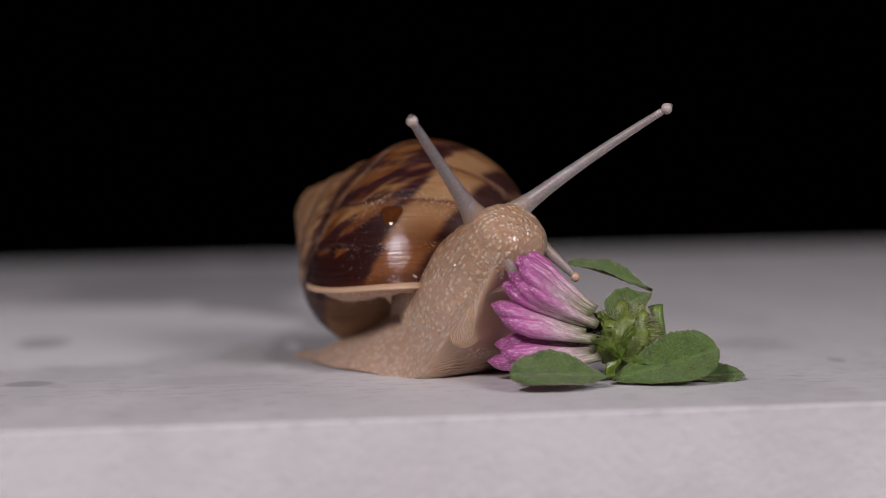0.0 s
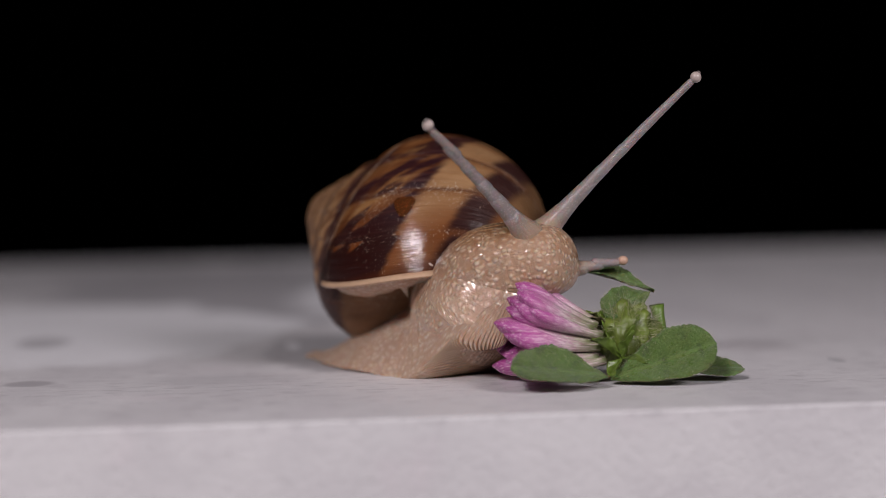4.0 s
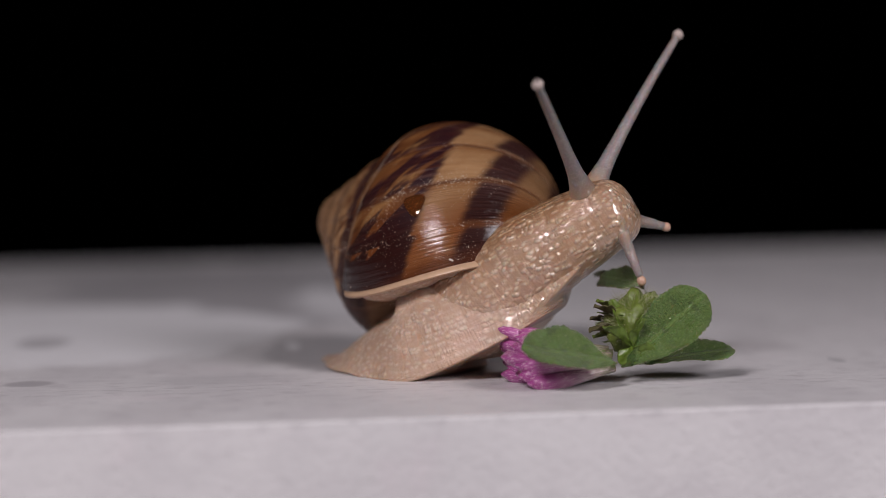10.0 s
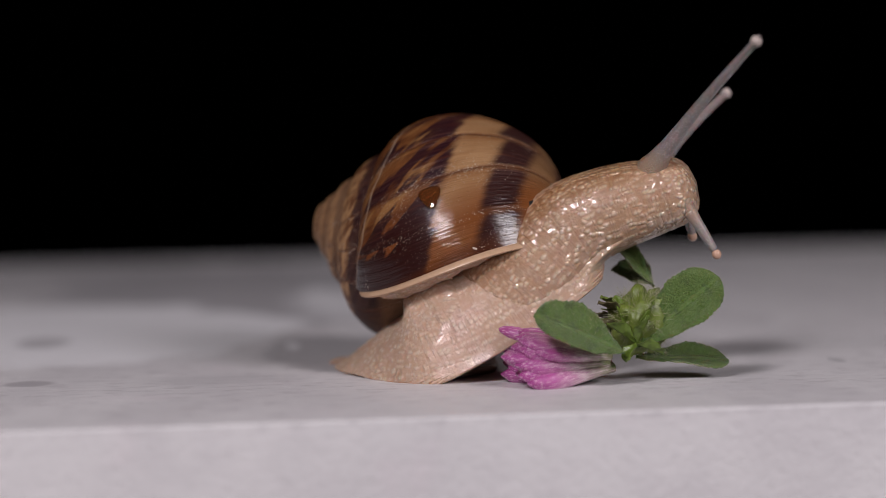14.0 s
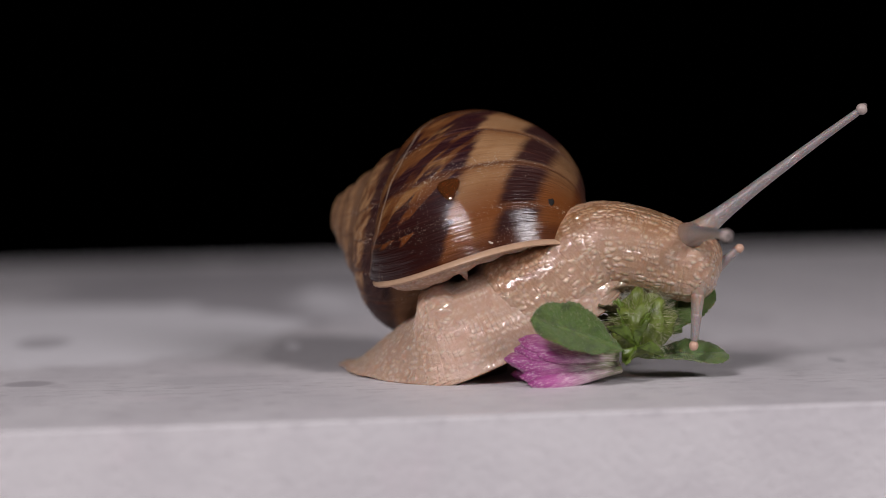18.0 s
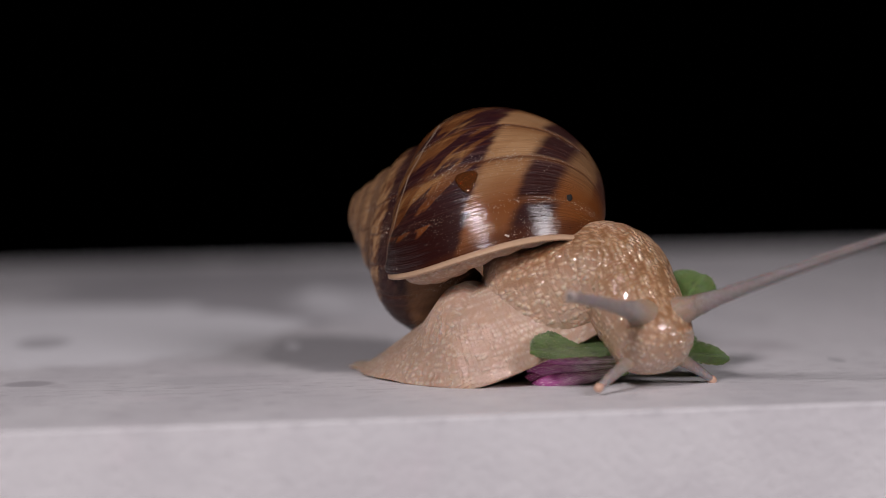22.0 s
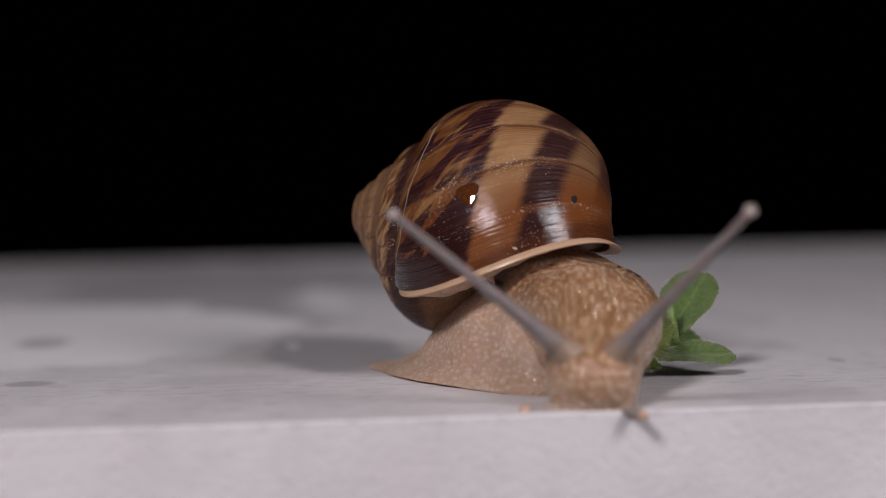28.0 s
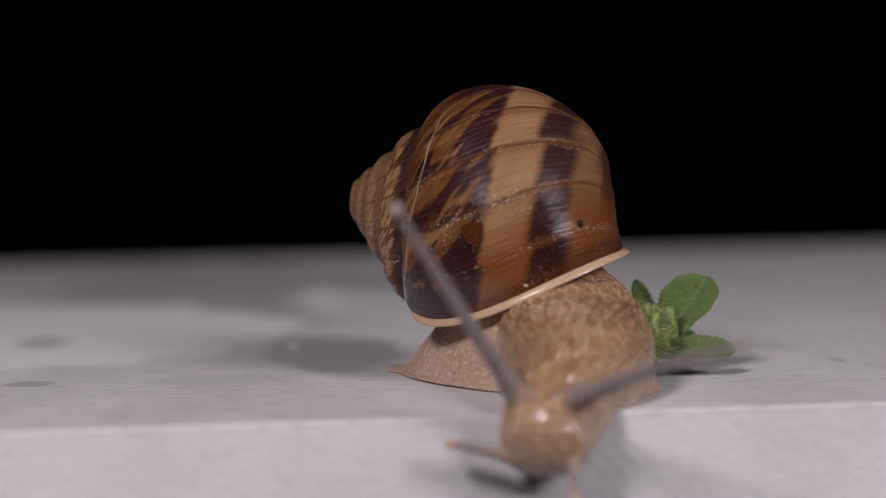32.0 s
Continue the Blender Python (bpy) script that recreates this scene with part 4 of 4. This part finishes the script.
    stance(3.5, (-23.3, 33.8), (-9.8, 19.4), (3.6, 5.0), (-1.7, 14.1, 8.7),
           (4.5, 5.5, 9.4), (9.7, 0.0, 18.2), (17.2, -4.4, 21.8),
           (-1.7, -18.7, 42.6), (40.5, -3.9, 48.4), (13.9, -8.6, 14.7), (29.0, -2.3, 20.2))
    stance(5.5, (-22.0, 31.3), (-9.4, 18.1), (3.2, 4.8), (-0.6, 12.7, 9.5),
           (1.5, 5.0, 8.2), (5.8, -1.0, 14.7), (14.9, -6.8, 16.5),
           (-8.3, -30.7, 25.6), (35.0, -5.6, 45.3), (9.8, -11.0, 7.6), (24.6, -0.5, 12.6))
    stance(6, (-21.7, 30.6), (-9.3, 17.7), (3.1, 4.8), (-0.2, 12.5, 9.7),
           (1.3, 5.0, 7.9), (5.8, -1.0, 14.7), (15.6, -6.9, 16.6),
           (-12.5, -26.9, 26.4), (36.6, -5.8, 44.7), (10.3, -11.2, 6.7), (26.0, -4.5, 12.9))
    stance(7, (-21.1, 29.7), (-9.4, 17.3), (2.3, 4.9), (0.8, 12.0, 9.9),
           (1.3, 5.0, 7.6), (6.7, -2.0, 14.3), (17.8, -6.8, 15.1),
           (-7.7, -27.1, 24.2), (35.3, -5.7, 46.4), (13.2, -11.5, 3.4), (29.2, -4.0, 14.1))
    stance(8, (-20.5, 28.7), (-9.9, 16.8), (0.7, 4.9), (1.6, 11.3, 10.1),
           (2.0, 5.0, 7.9), (8.6, -2.0, 14.3), (21.3, -5.7, 17.6),
           (3.0, -31.6, 26.3), (39.9, -5.0, 47.9), (19.4, -10.6, 5.9), (31.4, -2.7, 17.6))
    stance(9, (-19.9, 27.8), (-10.5, 16.4), (-1.0, 5.0), (2.5, 10.7, 10.3),
           (4.4, 5.0, 9.5), (12.1, -1.0, 16.1), (24.2, -4.8, 22.6),
           (9.6, -30.4, 37.1), (44.4, 5.2, 48.6), (24.0, -9.7, 11.3), (34.4, -1.2, 20.6))
    stance(10, (-19.4, 26.4), (-10.1, 15.3), (-0.8, 4.2), (3.1, 10.2, 10.6),
           (5.6, 4.5, 10.6), (14.4, 0.0, 18.5), (27.0, -3.8, 26.7),
           (14.0, -27.1, 45.5), (39.1, 13.4, 54.3), (30.5, -9.0, 15.6), (35.6, 2.6, 23.3))
    stance(11, (-18.8, 25.0), (-9.6, 14.3), (-0.5, 3.5), (3.6, 9.6, 10.8),
           (6.3, 4.2, 11.3), (15.8, 0.0, 20.3), (29.4, -3.8, 29.6),
           (18.0, -30.4, 43.9), (35.9, 13.2, 57.3), (32.8, -9.3, 15.3), (36.7, 3.1, 24.1))
    stance(12, (-18.6, 24.1), (-9.2, 13.3), (0.2, 2.5), (4.2, 9.0, 11.2),
           (6.5, 4.0, 11.7), (15.3, 0.0, 22.1), (29.3, -3.9, 32.4),
           (19.5, -29.7, 52.2), (32.3, 16.6, 55.2), (34.9, -9.1, 22.7), (34.4, 4.4, 28.0))
    stance(13, (-18.3, 23.3), (-8.7, 12.4), (1.0, 1.5), (4.8, 8.1, 11.8),
           (8.1, 3.5, 12.2), (17.8, 1.0, 22.7), (33.0, -1.6, 32.6),
           (35.7, -24.1, 58.5), (36.7, 23.1, 48.8), (40.4, -6.9, 25.0), (36.2, 4.9, 25.4))
    stance(14, (-17.9, 22.5), (-8.3, 11.8), (1.3, 1.2), (5.6, 7.3, 12.3),
           (10.3, 2.2, 12.4), (21.2, 1.0, 23.8), (37.3, -1.6, 29.7),
           (46.0, -24.1, 51.4), (48.0, 21.0, 44.8), (42.4, -6.8, 19.4), (40.0, 3.7, 21.7))
    stance(14.5, (-17.6, 22.1), (-8.1, 11.6), (1.4, 1.1), (6.0, 6.9, 12.5),
           (10.8, 2.2, 12.4), (22.1, 1.0, 24.2), (39.0, -1.6, 27.9),
           (51.1, -23.8, 48.2), (52.3, 19.8, 42.4), (42.1, -6.6, 17.2), (39.0, 3.6, 19.8))
    stance(16.5, (-16.7, 20.5), (-7.3, 10.5), (2.0, 0.5), (7.0, 5.5, 12.9),
           (12.1, 0.0, 13.0), (23.8, 0.0, 24.0), (39.8, -2.6, 24.2),
           (45.1, -34.2, 40.5), (60.1, -14.8, 41.6), (37.0, -10.2, 16.2), (45.9, 0.1, 15.2))
    stance(17, (-16.5, 20.0), (-7.1, 10.0), (2.4, 0.1), (7.3, 5.0, 12.9),
           (12.1, 0.0, 12.7), (24.7, 0.0, 22.9), (40.0, -3.9, 21.7),
           (42.7, -37.7, 36.4), (61.7, -17.3, 41.2), (36.5, -8.2, 11.3), (46.1, 1.2, 13.5))
    stance(18, (-16.1, 18.9), (-6.5, 9.1), (3.1, -0.7), (7.9, 4.3, 12.9),
           (12.9, -1.0, 11.6), (24.6, -1.0, 20.1), (40.6, -4.8, 17.4),
           (40.1, -33.6, 23.6), (65.0, -6.6, 41.5), (38.4, -9.5, 5.5), (46.7, -1.4, 19.9))
    stance(19, (-15.7, 17.9), (-6.0, 8.2), (3.8, -1.5), (8.5, 3.6, 13.0),
           (13.8, -1.0, 11.6), (25.9, -2.0, 18.9), (40.7, -7.0, 14.0),
           (36.3, -18.6, 18.1), (66.7, -13.7, 39.0), (37.6, -11.7, 1.6), (48.7, 0.1, 11.3))
    stance(20, (-15.2, 17.0), (-5.3, 7.3), (4.6, -2.5), (9.3, 2.8, 13.3),
           (13.8, -2.0, 11.5), (26.2, -3.0, 17.8), (40.3, -9.2, 11.3),
           (37.4, -21.0, 15.1), (70.2, -12.5, 35.0), (34.8, -15.8, 0.1), (47.9, -1.4, 7.2))
    stance(21, (-14.8, 16.1), (-4.7, 6.3), (5.4, -3.5), (9.9, 2.0, 13.4),
           (14.2, -2.0, 11.5), (25.7, -4.0, 17.7), (38.8, -11.4, 10.0),
           (34.5, -22.9, 15.7), (67.8, -26.2, 27.8), (30.4, -16.7, 1.2), (46.0, -5.3, 3.2))
    stance(22, (-14.3, 15.7), (-3.7, 5.5), (6.9, -4.8), (10.4, 1.4, 13.4),
           (14.7, -2.0, 12.4), (25.5, -6.0, 17.0), (32.1, -18.1, 6.4),
           (17.7, -38.4, 15.7), (63.5, -39.7, 24.0), (22.5, -25.1, 1.2), (40.9, -11.4, 0.4))
    stance(23, (-13.8, 15.2), (-2.7, 4.6), (8.5, -6.0), (10.8, 0.8, 13.5),
           (15.2, -3.0, 12.5), (24.8, -9.0, 16.8), (27.2, -25.2, 4.3),
           (11.0, -47.0, 12.3), (58.3, -49.7, 18.2), (21.4, -28.9, 1.2), (37.0, -19.6, 2.5))
    stance(24, (-13.4, 14.7), (-1.8, 3.6), (9.8, -7.5), (11.2, 0.2, 13.5),
           (15.6, -4.0, 12.1), (24.1, -12.0, 15.7), (25.0, -29.1, 3.3),
           (3.4, -51.3, 17.5), (53.0, -50.2, 19.0), (19.5, -32.6, 0.5), (33.1, -23.2, 0.9))
    stance(25, (-12.9, 14.3), (-0.9, 2.6), (11.1, -9.0), (11.4, -0.5, 13.6),
           (16.1, -5.0, 11.3), (23.8, -13.0, 14.5), (24.4, -31.0, 3.0),
           (-0.3, -48.2, 20.2), (46.9, -51.0, 26.1), (18.2, -34.3, 0.4), (31.1, -25.7, -0.4))
    stance(25.5, (-12.6, 14.4), (-0.2, 2.2), (12.2, -10.0), (11.5, -0.8, 13.7),
           (16.3, -5.0, 11.0), (23.5, -14.0, 14.1), (23.8, -31.9, 2.7),
           (-1.1, -47.8, 21.4), (47.4, -47.9, 28.6), (17.7, -35.2, 0.3), (30.6, -26.7, -0.7))
    stance(27.5, (-11.5, 14.8), (2.6, 0.4), (16.7, -14.0), (12.1, -1.7, 13.8),
           (17.5, -7.0, 11.0), (21.8, -20.0, 11.2), (21.2, -38.8, 2.4),
           (-5.1, -53.0, 27.7), (40.7, -56.7, 28.1), (11.9, -40.4, 0.5), (27.3, -43.5, -0.3))
    stance(28, (-11.2, 14.9), (3.3, -0.1), (17.8, -15.0), (12.3, -2.0, 13.9),
           (17.9, -7.0, 11.0), (21.8, -20.0, 10.8), (20.6, -39.7, 2.2),
           (-6.6, -51.1, 28.0), (39.8, -57.8, 28.0), (11.1, -40.7, 0.2), (27.0, -44.5, -0.3))
    stance(29, (-10.5, 14.4), (4.6, -1.1), (19.7, -16.5), (12.6, -2.1, 13.9),
           (18.0, -8.0, 10.7), (21.5, -23.0, 9.9), (19.1, -42.7, 1.7),
           (-6.5, -54.0, 28.9), (41.7, -56.8, 27.9), (9.2, -44.8, -0.0), (24.8, -48.9, -1.9))
    stance(30, (-9.9, 13.9), (5.8, -2.1), (21.5, -18.0), (12.9, -2.1, 14.0),
           (18.2, -9.0, 9.9), (21.0, -25.0, 8.4), (17.9, -45.6, 0.3),
           (-3.4, -57.5, 33.4), (45.7, -47.9, 27.3), (6.8, -47.4, -0.9), (22.7, -52.9, -4.3))
    stance(31, (-9.1, 12.6), (6.3, -3.2), (21.8, -19.0), (13.3, -2.3, 13.9),
           (18.4, -10.0, 9.1), (20.1, -28.0, 6.9), (15.8, -49.5, -1.2),
           (-2.3, -62.8, 32.7), (45.5, -63.5, 17.9), (4.1, -47.6, -2.3), (19.8, -56.6, -7.1))
    stance(32, (-8.4, 11.3), (6.8, -4.4), (22.0, -20.0), (13.8, -2.2, 14.0),
           (18.5, -11.0, 8.3), (18.5, -31.0, 5.4), (12.9, -52.4, -2.4),
           (-5.8, -68.2, 29.4), (35.4, -78.1, 12.9), (0.7, -50.3, -2.8), (16.5, -59.3, -8.9))
    # end of body
    # shell
    carry(0, -0.6, 25.6, 14.0, -33.8, 26.5, -24.1)
    carry(1, -0.0, 24.9, 14.1, -34.0, 26.0, -24.4)
    carry(2, 0.8, 24.3, 14.2, -34.9, 25.0, -24.9)
    carry(3, 1.4, 23.7, 14.5, -36.1, 22.3, -25.5)
    carry(3.5, 1.7, 23.4, 14.7, -35.8, 22.9, -24.6)
    carry(5.5, 2.9, 22.0, 15.5, -35.5, 21.6, -25.4)
    carry(6, 3.2, 21.7, 15.8, -34.7, 21.3, -25.1)
    carry(7, 4.1, 21.1, 16.1, -33.8, 20.3, -25.1)
    carry(8, 4.7, 20.4, 16.5, -32.2, 18.3, -24.5)
    carry(9, 5.2, 19.8, 17.0, -30.3, 16.5, -23.5)
    carry(10, 5.5, 19.2, 17.4, -29.6, 15.2, -22.5)
    carry(11, 5.6, 18.6, 17.8, -28.2, 13.8, -21.4)
    carry(12, 5.7, 18.0, 18.3, -27.3, 12.5, -19.1)
    carry(13, 5.8, 17.3, 18.7, -28.2, 11.3, -17.0)
    carry(14, 6.3, 16.7, 19.0, -29.3, 10.3, -15.2)
    carry(14.5, 6.6, 16.4, 19.1, -30.1, 10.2, -14.9)
    carry(16.5, 7.9, 15.1, 19.3, -31.5, 11.2, -16.4)
    carry(17, 8.3, 14.6, 19.3, -31.5, 11.9, -15.9)
    carry(18, 9.1, 13.8, 19.3, -31.7, 13.0, -16.9)
    carry(19, 9.9, 13.2, 19.3, -32.4, 13.4, -17.4)
    carry(20, 10.7, 12.5, 19.4, -33.3, 13.4, -17.7)
    carry(21, 11.4, 11.8, 19.4, -34.3, 13.8, -18.0)
    carry(22, 11.9, 11.2, 19.5, -34.3, 13.8, -18.6)
    carry(23, 12.5, 10.6, 19.5, -34.2, 14.2, -19.0)
    carry(24, 13.0, 9.9, 19.6, -33.8, 14.1, -19.2)
    carry(25, 13.1, 9.2, 19.8, -32.9, 13.6, -19.1)
    carry(25.5, 13.1, 8.7, 20.0, -32.4, 13.3, -18.8)
    carry(27.5, 13.1, 7.4, 20.9, -27.3, 10.9, -17.3)
    carry(28, 13.2, 6.9, 21.2, -25.1, 10.3, -16.9)
    carry(29, 13.2, 6.1, 22.0, -20.0, 9.9, -15.3)
    carry(30, 13.1, 5.4, 22.8, -14.3, 9.4, -14.1)
    carry(31, 13.2, 4.4, 23.3, -9.6, 9.4, -12.6)
    carry(32, 13.6, 3.8, 23.9, -4.7, 9.5, -11.7)
    # end of shell

    def leaf(key, t, base, tip, face):
        """A leaf at a time: base, tip in mm from the flower, and the way its face looks."""
        note(leaves[key], t, aimed(base, Vector(tip) - Vector(base), face))

    # leaves
    leaf("front", 0, (-1.2, -8.0, 1.6), (-16.1, -12.0, 3.7), (-0.1, -0.5, 0.8))
    leaf("front", 3, (-1.2, -8.0, 1.6), (-15.2, -12.0, 4.7), (-0.1, -0.5, 0.8))
    leaf("front", 6, (-1.6, -10.0, 2.0), (-16.6, -16.0, 5.1), (-0.1, -0.6, 0.7))
    leaf("front", 8, (-1.2, -10.0, 2.7), (-16.3, -16.0, 7.2), (-0.1, -0.62, 0.72))
    leaf("front", 10, (-0.1, -9.0, 3.7), (-15.5, -15.0, 8.4), (-0.1, -0.62, 0.74))
    leaf("front", 12, (0.6, -7.0, 4.5), (-14.7, -12.0, 10.4), (-0.1, -0.62, 0.75))
    leaf("front", 14, (1.2, -7.0, 5.1), (-13.3, -12.0, 13.1), (-0.1, -0.68, 0.70))
    leaf("front", 17, (1.0, -7.0, 5.4), (-13.6, -12.0, 12.8), (-0.1, -0.72, 0.66))
    leaf("front", 19, (1.2, -7.0, 5.4), (-14.5, -12.0, 12.1), (-0.1, -0.72, 0.66))
    leaf("front", 21, (1.2, -7.0, 5.0), (-14.8, -12.0, 10.4), (-0.1, -0.70, 0.70))
    leaf("front", 22, (1.1, -4.0, 5.1), (-15.6, -12.0, 7.5), (-0.1, -0.5, 0.85))
    leaf("front", 24, (-2.4, -6.0, 6.7), (-16.2, -12.0, 5.5), (-0.1, -0.4, 0.9))
    leaf("front", 25.5, (-2.9, -5.0, 5.6), (-16.1, -12.0, 4.7), (-0.1, -0.4, 0.9))
    leaf("front", 27.5, (-3.6, -2.0, 2.0), (-16.0, -10.0, 1.7), (-0.1, -0.7, 0.7))
    leaf("front", 32, (-3.9, 0.0, -0.4), (-15.3, -6.0, -0.2), (-0.1, -0.5, 0.8))
    leaf("right", 0, (-0.6, -5.0, 0.9), (14.7, -4.0, 4.2), (0.1, -0.75, 0.6))
    leaf("right", 6, (-0.8, -5.0, 1.1), (14.5, -4.0, 7.6), (0.1, -0.8, 0.5))
    leaf("right", 8, (-0.4, -5.0, 1.5), (13.8, -4.0, 11.1), (0.1, -0.85, 0.4))
    leaf("right", 10, (1.0, -4.0, 2.6), (14.4, -3.0, 13.6), (0, -0.9, 0.3))
    leaf("right", 12, (1.7, -4.0, 3.9), (14.9, -3.0, 15.8), (-0.1, -0.9, 0.3))
    leaf("right", 14, (2.9, -3.0, 5.5), (17.0, -2.0, 16.1), (-0.2, -0.85, 0.4))
    leaf("right", 17, (2.8, -2.0, 5.4), (16.7, 2.0, 16.7), (-0.2, -0.85, 0.4))
    leaf("right", 19, (3.2, 2.0, 5.5), (17.3, 12.0, 14.2), (-0.2, -0.85, 0.4))
    leaf("right", 22, (5.4, 5.0, 5.1), (16.0, 14.0, 14.4), (-0.3, -0.85, 0.4))
    leaf("right", 25, (6.4, 6.0, 4.1), (16.2, 14.0, 14.2), (-0.35, -0.8, 0.45))
    leaf("right", 28, (6.8, 6.0, 3.2), (16.0, 13.0, 14.2), (-0.35, -0.8, 0.45))
    leaf("right", 32, (6.4, 6.0, 3.2), (15.8, 13.0, 13.4), (-0.35, -0.8, 0.45))
    leaf("small", 0, (6.5, 4.0, 13.2), (-3.4, -4.0, 10.0), (0.1, -0.8, 0.6))
    leaf("small", 6, (5.8, 4.0, 14.1), (-3.9, -2.0, 10.8), (0.1, -0.8, 0.6))
    leaf("small", 8, (5.1, 5.0, 15.4), (-3.0, -1.0, 12.0), (0.1, -0.8, 0.6))
    leaf("small", 10, (5.6, 6.0, 14.4), (-0.1, 12.0, 15.4), (0.1, -0.8, 0.6))
    leaf("small", 14, (7.2, 8.0, 14.2), (3.3, 14.0, 17.0), (0.1, -0.8, 0.6))
    leaf("small", 20, (7.3, 10.0, 9.1), (14.3, 12.0, 5.1), (0.1, -0.5, 0.8))
    leaf("small", 28, (7.7, 10.0, 6.4), (15.2, 12.0, 4.2), (0.1, -0.5, 0.8))
    leaf("small", 32, (7.7, 10.0, 6.4), (15.2, 12.0, 4.2), (0.1, -0.5, 0.8))
    leaf("narrow", 0, (6.9, 6.0, 13.5), (-6.4, 8.0, 19.4), (0.3, -0.4, 0.8))
    leaf("narrow", 3, (7.4, 6.0, 13.2), (-5.3, 8.0, 19.2), (0.3, -0.4, 0.8))
    leaf("narrow", 6, (6.1, 6.0, 14.4), (-6.2, 10.0, 14.7), (0.3, -0.4, 0.8))
    leaf("narrow", 8, (5.3, 7.0, 14.8), (-5.4, 14.0, 14.4), (0.3, -0.4, 0.8))
    leaf("narrow", 10, (5.8, 8.0, 13.8), (0.4, 18.0, 15.9), (0.3, -0.6, 0.6))
    leaf("narrow", 12, (6.1, 8.0, 14.7), (-0.7, 13.0, 20.6), (0.5, -0.6, 0.5))
    leaf("narrow", 14, (7.4, 8.0, 13.9), (1.5, 11.0, 21.3), (0.5, -0.6, 0.5))
    leaf("narrow", 14.5, (7.6, 8.0, 13.9), (1.7, 11.0, 20.9), (0.5, -0.6, 0.5))
    leaf("narrow", 17, (6.7, 8.0, 13.6), (3.0, 16.0, 15.1), (0.4, -0.5, 0.7))
    leaf("narrow", 20, (7.9, 11.0, 9.0), (5.3, 22.0, 8.0), (0.3, -0.4, 0.8))
    leaf("narrow", 25, (7.6, 14.0, -1.4), (6.8, 18.0, 12.1), (0.3, -0.6, 0.6))
    leaf("narrow", 28, (7.2, 14.0, -2.3), (6.8, 16.0, 12.2), (0.3, -0.8, 0.4))
    leaf("narrow", 30, (7.2, 14.0, -0.9), (6.6, 16.0, 14.1), (0.3, -0.8, 0.4))
    leaf("narrow", 32, (7.2, 14.0, 0.9), (5.7, 16.0, 15.9), (0.3, -0.8, 0.4))
    leaf("low", 0, (4.9, 0.0, 0.2), (17.2, -1.0, 1.2), (0.1, -0.4, 0.9))
    leaf("low", 6, (4.9, 0.0, 1.7), (18.0, 0.0, 2.6), (0.1, -0.4, 0.9))
    leaf("low", 8, (4.7, 0.0, 1.9), (18.2, 1.0, 4.0), (0.1, -0.4, 0.9))
    leaf("low", 12, (3.6, 0.0, 3.5), (18.9, 3.0, 4.9), (0.1, -0.5, 0.8))
    leaf("low", 14, (3.6, 0.0, 3.7), (19.8, 4.0, 3.2), (0.1, -0.55, 0.8))
    leaf("low", 20, (3.6, 0.0, 3.9), (19.8, 4.0, 4.3), (0.1, -0.5, 0.8))
    leaf("low", 24, (4.1, 1.0, 3.6), (20.3, 5.0, 2.9), (0.1, -0.5, 0.8))
    leaf("low", 28, (5.1, 2.0, 3.2), (20.3, 6.0, 3.7), (0.1, -0.5, 0.8))
    leaf("low", 32, (5.1, 2.0, 3.2), (20.1, 6.0, 5.0), (0.1, -0.5, 0.8))
    # end of leaves
    # the base of the flower head tips up as the snail leans on it
    for ob in lifted:
        rest = ob.matrix_basis.copy()
        for t, along, up in ((0, 0.5, 0.0), (6, 1.0, 0.4), (9, 2.0, 1.4), (12, 2.8, 2.4), (17, 3.0, 2.2), (20, 2.8, 1.0), (25, 2.5, 0.0), (32, 2.5, 0.0)):
            note(ob, t, Matrix.Translation((along * MM, 0, up * MM)) @ rest)
    # the florets are pressed down and aside as the snail climbs over them
    for ob, way, roll in florets:
        low = Vector((-1.0, way.y * 0.60 - 0.06 + 0.12 * roll, way.z * 0.26 - 0.06 + 0.06 * roll)).normalized()
        flat = Vector((-0.72, 0.50 + way.y * 0.35, way.z * 0.10 - 0.10)).normalized()
        for t, f, g in ((0, 0.0, 0), (2.5, 0.0, 0), (3.5, 0.18, 0), (5.5, 0.85, 0), (7, 1.0, 0), (14, 1.0, 0), (17, 1.0, 0.15), (19, 1.0, 0.3), (22, 1.0, 0.45), (25, 1.0, 0.65), (32, 1.0, 1.0)):
            fan = Vector((-1.0, way.y * 0.55, way.z * 0.72 + 0.14)).normalized()
            go = fan.lerp(low, f).lerp(flat, g).normalized()
            face = Vector((0.2 * roll, -0.2, 1)) if abs(go.z) < 0.9 else Vector((1, 0, 0))
            base = Vector((-1.2 + 2.0 * f, 0.2 - 1.6 * f, 6.2 - 2.9 * f - 0.7 * g)) + Vector((5.0 * g, 0, 0)) + go * (2.4 + 2.6 * roll) + Vector((0, way.y, way.z)) * (4.6 - 3.0 * f)
            note(ob, t, aimed(base, go, face))
    for ob, rows in tracks.values():
        walk(ob, rows)


motions()
